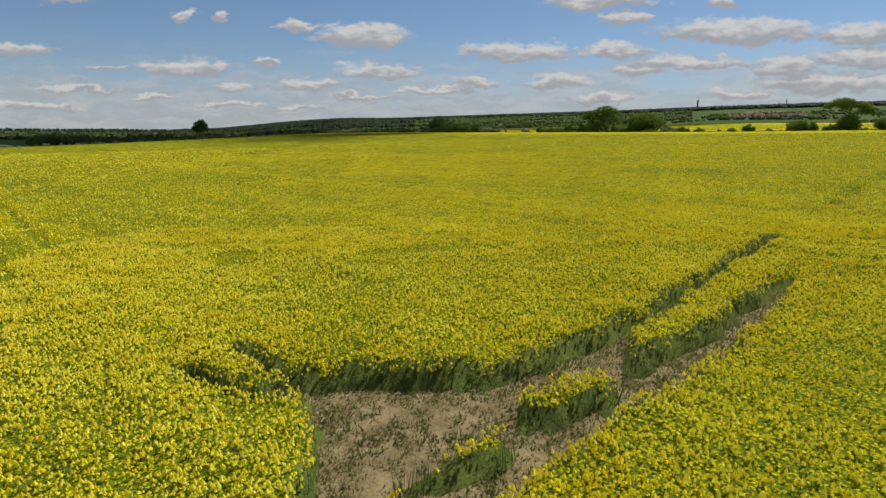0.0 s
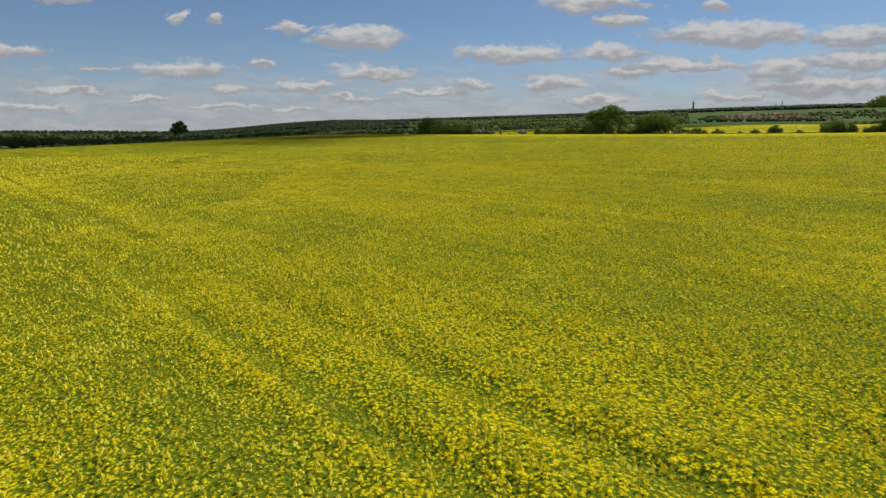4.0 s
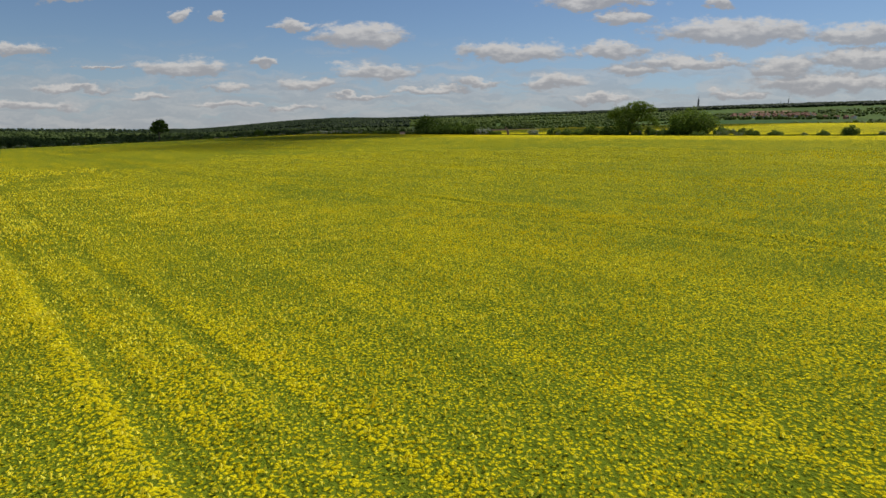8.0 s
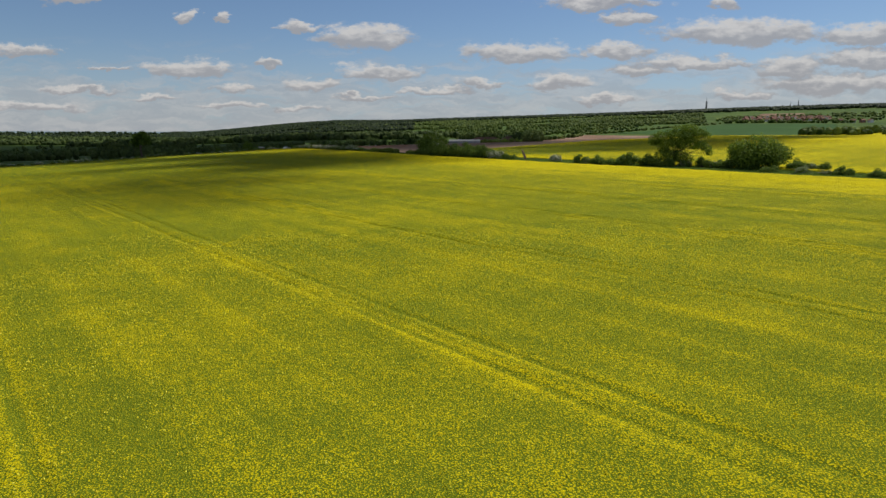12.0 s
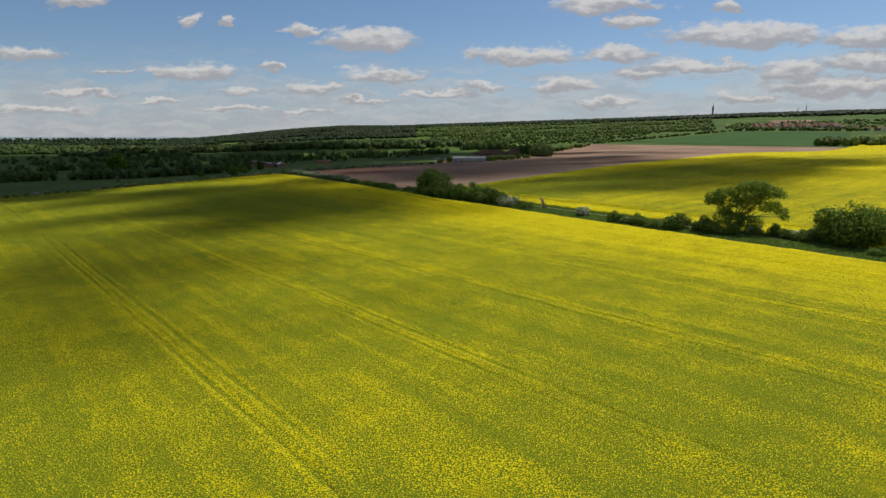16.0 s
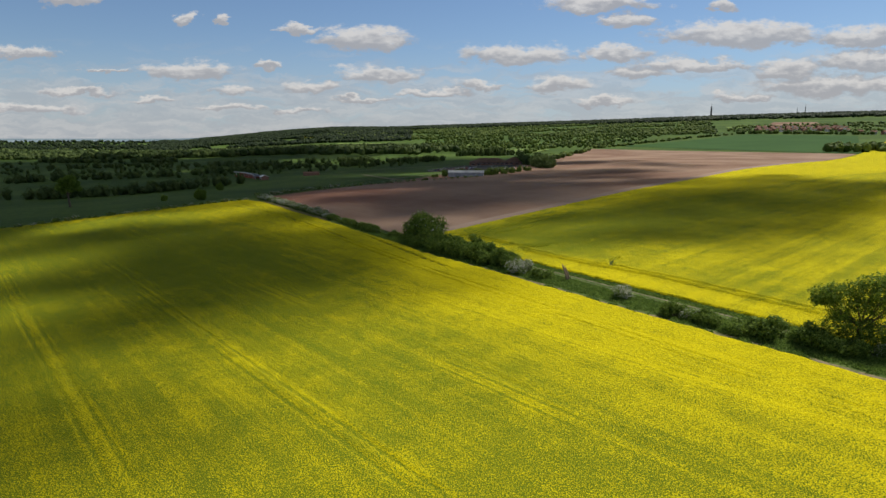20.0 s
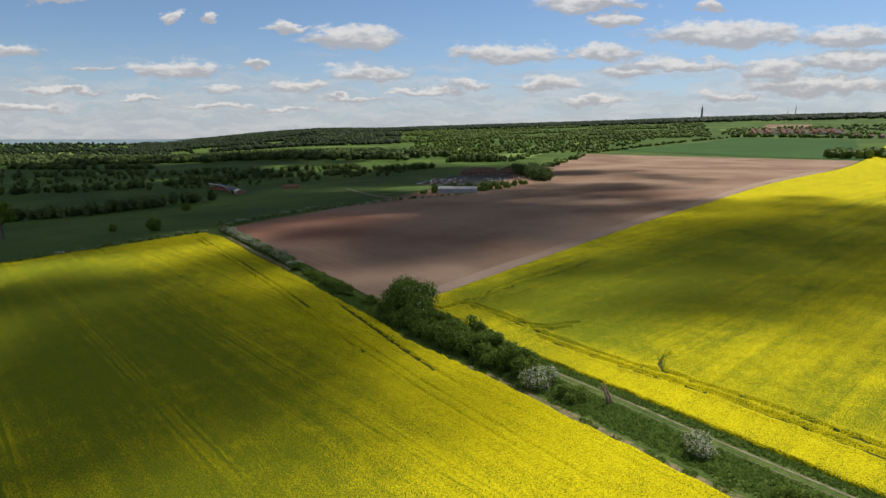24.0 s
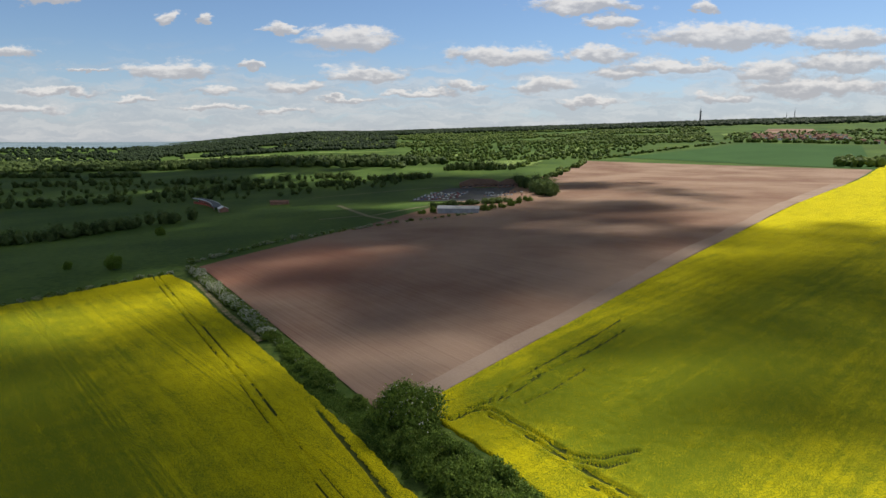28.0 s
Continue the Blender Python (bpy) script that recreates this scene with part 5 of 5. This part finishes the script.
cars = [car(paint("silver_paint", (0.55, 0.56, 0.58)), "parked silver car on the asphalt"), car(paint("white_paint", (0.78, 0.78, 0.77)), "parked white car on the asphalt"),
        car(paint("blue_paint", (0.05, 0.09, 0.22)), "parked dark blue car on the asphalt"), car(paint("red_paint", (0.30, 0.03, 0.03)), "parked red car on the asphalt")]
for k in range(96):
    row, col = k // 12, k % 12
    if row < 6:                            # full rows on the main park, a few by the clubhouse door
        x, y = -15 + col * 3.3 + row * 3.0, 800 + row * 13 + random.uniform(-1, 1)
    else:
        x, y = 50 + col * 3.2 + (row - 6) * 4, 822 + (row - 6) * 30 + random.uniform(-1, 1)
    if random.random() < 0.18 and k > 3:   # empty bays
        continue
    m = Matrix.Translation((x, y, height(x, y) + 0.5)) @ Euler((0, 0, 1.45 + random.choice((0, math.pi)))).to_matrix().to_4x4()
    if k < 4:
        cars[k].matrix_basis = m
    else:
        copy_thing(random.choice(cars), m)


def lane(pts, wide, label, mat=TRACK):
    """A path draped on the land."""
    p = np.array(pts, float)
    t = np.linspace(0, len(p) - 1, 12 * (len(p) - 1) + 1)
    x, y = np.interp(t, range(len(p)), p[:, 0]), np.interp(t, range(len(p)), p[:, 1])
    dx, dy = np.gradient(x), np.gradient(y)
    n = np.hypot(dx, dy)
    ox, oy = -dy / n * wide / 2, dx / n * wide / 2
    vx, vy = np.stack([x - ox, x + ox], -1), np.stack([y - oy, y + oy], -1)
    tagged(new("path", mesh_of("path", np.stack([vx, vy, land(vx, vy) + 0.35], -1).reshape(-1, 3), grid_faces(len(x), 2), [mat])), label, "path", kind="structure")


lane([ab(362, 211.2), ab(395, 212.4), ab(425, 214.8), ab(445, 216.0)], 1.7, "worn brown footpath between crop and hedge", MARGIN)
lane([(-24, 660), (-45, 690), (-62, 730), (-80, 775)], 4.0, "pale gravel path across the pasture")
lane([(-45, 690), (-10, 740), (20, 770)], 2.5, "thin pale path across the pasture")
lane([(-50, 695), (-79, 682)], 2.5, "thin pale path across the pasture")
lane([(-120, 860), (-60, 900), (10, 950)], 3.0, "pale path behind the pasture")

# ------------------------------------------------------------------ masts on the ridge


def mast(x, y, tall, wide, label):
    root = tagged(new("radio_mast"), label, "mast")
    bm = bmesh.new()
    tube(bm, [(0, 0, -3), (0, 0, tall * 0.5), (0, 0, tall * 0.78)], [wide, wide * 0.8, wide * 0.7], 10)
    part("shaft", bm_mesh("shaft", bm, [DARK_METAL]), root)
    for q in (0.55, 0.66, 0.76):
        bm = bmesh.new()
        tube(bm, [(0, 0, tall * q), (0, 0, tall * (q + 0.02))], [wide * 1.25, wide * 1.25], 10)
        part("gallery", bm_mesh("gallery", bm, [DARK_METAL]), root)
    bm = bmesh.new()
    tube(bm, [(0, 0, tall * 0.78), (0, 0, tall)], [wide * 0.3, wide * 0.12], 6)
    part("aerial", bm_mesh("aerial", bm, [DARK_METAL]), root)
    return put_down(root, x, y)


mast(1488, 3600, 96, 5.2, "dark concrete radio tower on the wooded ridge")
mast(1955, 3500, 85, 2.2, "thin lattice radio mast on the ridge")
mast(1900, 3480, 62, 1.6, "thin lattice radio mast on the ridge")

# ------------------------------------------------------------------ clouds overhead that shade the land


def cloud(x, y, long, deep, seed, n=70, level=470, mat=CLOUD):
    """A ragged cumulus overhead whose shade falls at (x, y)."""
    r = np.random.default_rng(seed)
    ang, rr = r.uniform(0, 6.28, n), np.sqrt(r.random(n)) * (0.9 + 0.25 * r.random(n))
    px, py = rr * np.cos(ang) * long, rr * np.sin(ang) * deep
    big = (0.52 - 0.40 * np.clip(rr, 0, 1.1)) * min(long, deep) * r.uniform(0.7, 1.3, n)
    lump = 0.72 + 0.56 * r.random((n, len(NEAR_V)))
    vs = NEAR_V[None] * lump[:, :, None] * big[:, None, None]
    vs[:, :, 2] = np.maximum(vs[:, :, 2], -0.25 * big[:, None]) * 0.7
    vs += np.stack([px, py, big * 0.25], -1)[:, None, :]
    fs = (NEAR_F[None] + (np.arange(n) * len(NEAR_V))[:, None, None]).reshape(-1, 3)
    ob = tagged(new("cloud", mesh_of("cloud", vs.reshape(-1, 3), fs, [mat], smooth=True)), "white fair-weather cumulus cloud", "cloud", kind="structure")
    ob.location = (x + sx * flat_run * level, y + sy * flat_run * level, level + 10)
    return ob


cloud(95, 500, 215, 98, 1, mat=MID_CLOUD)
cloud(-25, 610, 165, 105, 2, mat=MID_CLOUD)
cloud(-330, 740, 340, 220, 3, 90)
cloud(-80, 960, 300, 160, 4)
cloud(-68, 372, 78, 74, 5, 56, mat=WISP)
cloud(-85, 285, 60, 45, 16, 16, mat=WISP)
cloud(-240, 480, 120, 110, 6)
cloud(-650, 1150, 460, 270, 7)
cloud(125, 425, 85, 50, 9, 24, mat=WISP)
cloud(75, 385, 80, 46, 15, 32, mat=WISP)
cloud(-25, 325, 58, 46, 11, 22, mat=WISP)
cloud(-46, 230, 52, 42, 8, 18, mat=WISP)
cloud(-420, 1380, 350, 150, 12, 60)
cloud(-30, 455, 55, 45, 10, 40, mat=MID_CLOUD)
cloud(110, 690, 75, 95, 13, 44, mat=MID_CLOUD)
cloud(212, 810, 40, 120, 14, 40, mat=MID_CLOUD)
cloud(-165, 545, 110, 85, 17, 44)
cloud(40, 1110, 110, 110, 18, 30, mat=WISP)
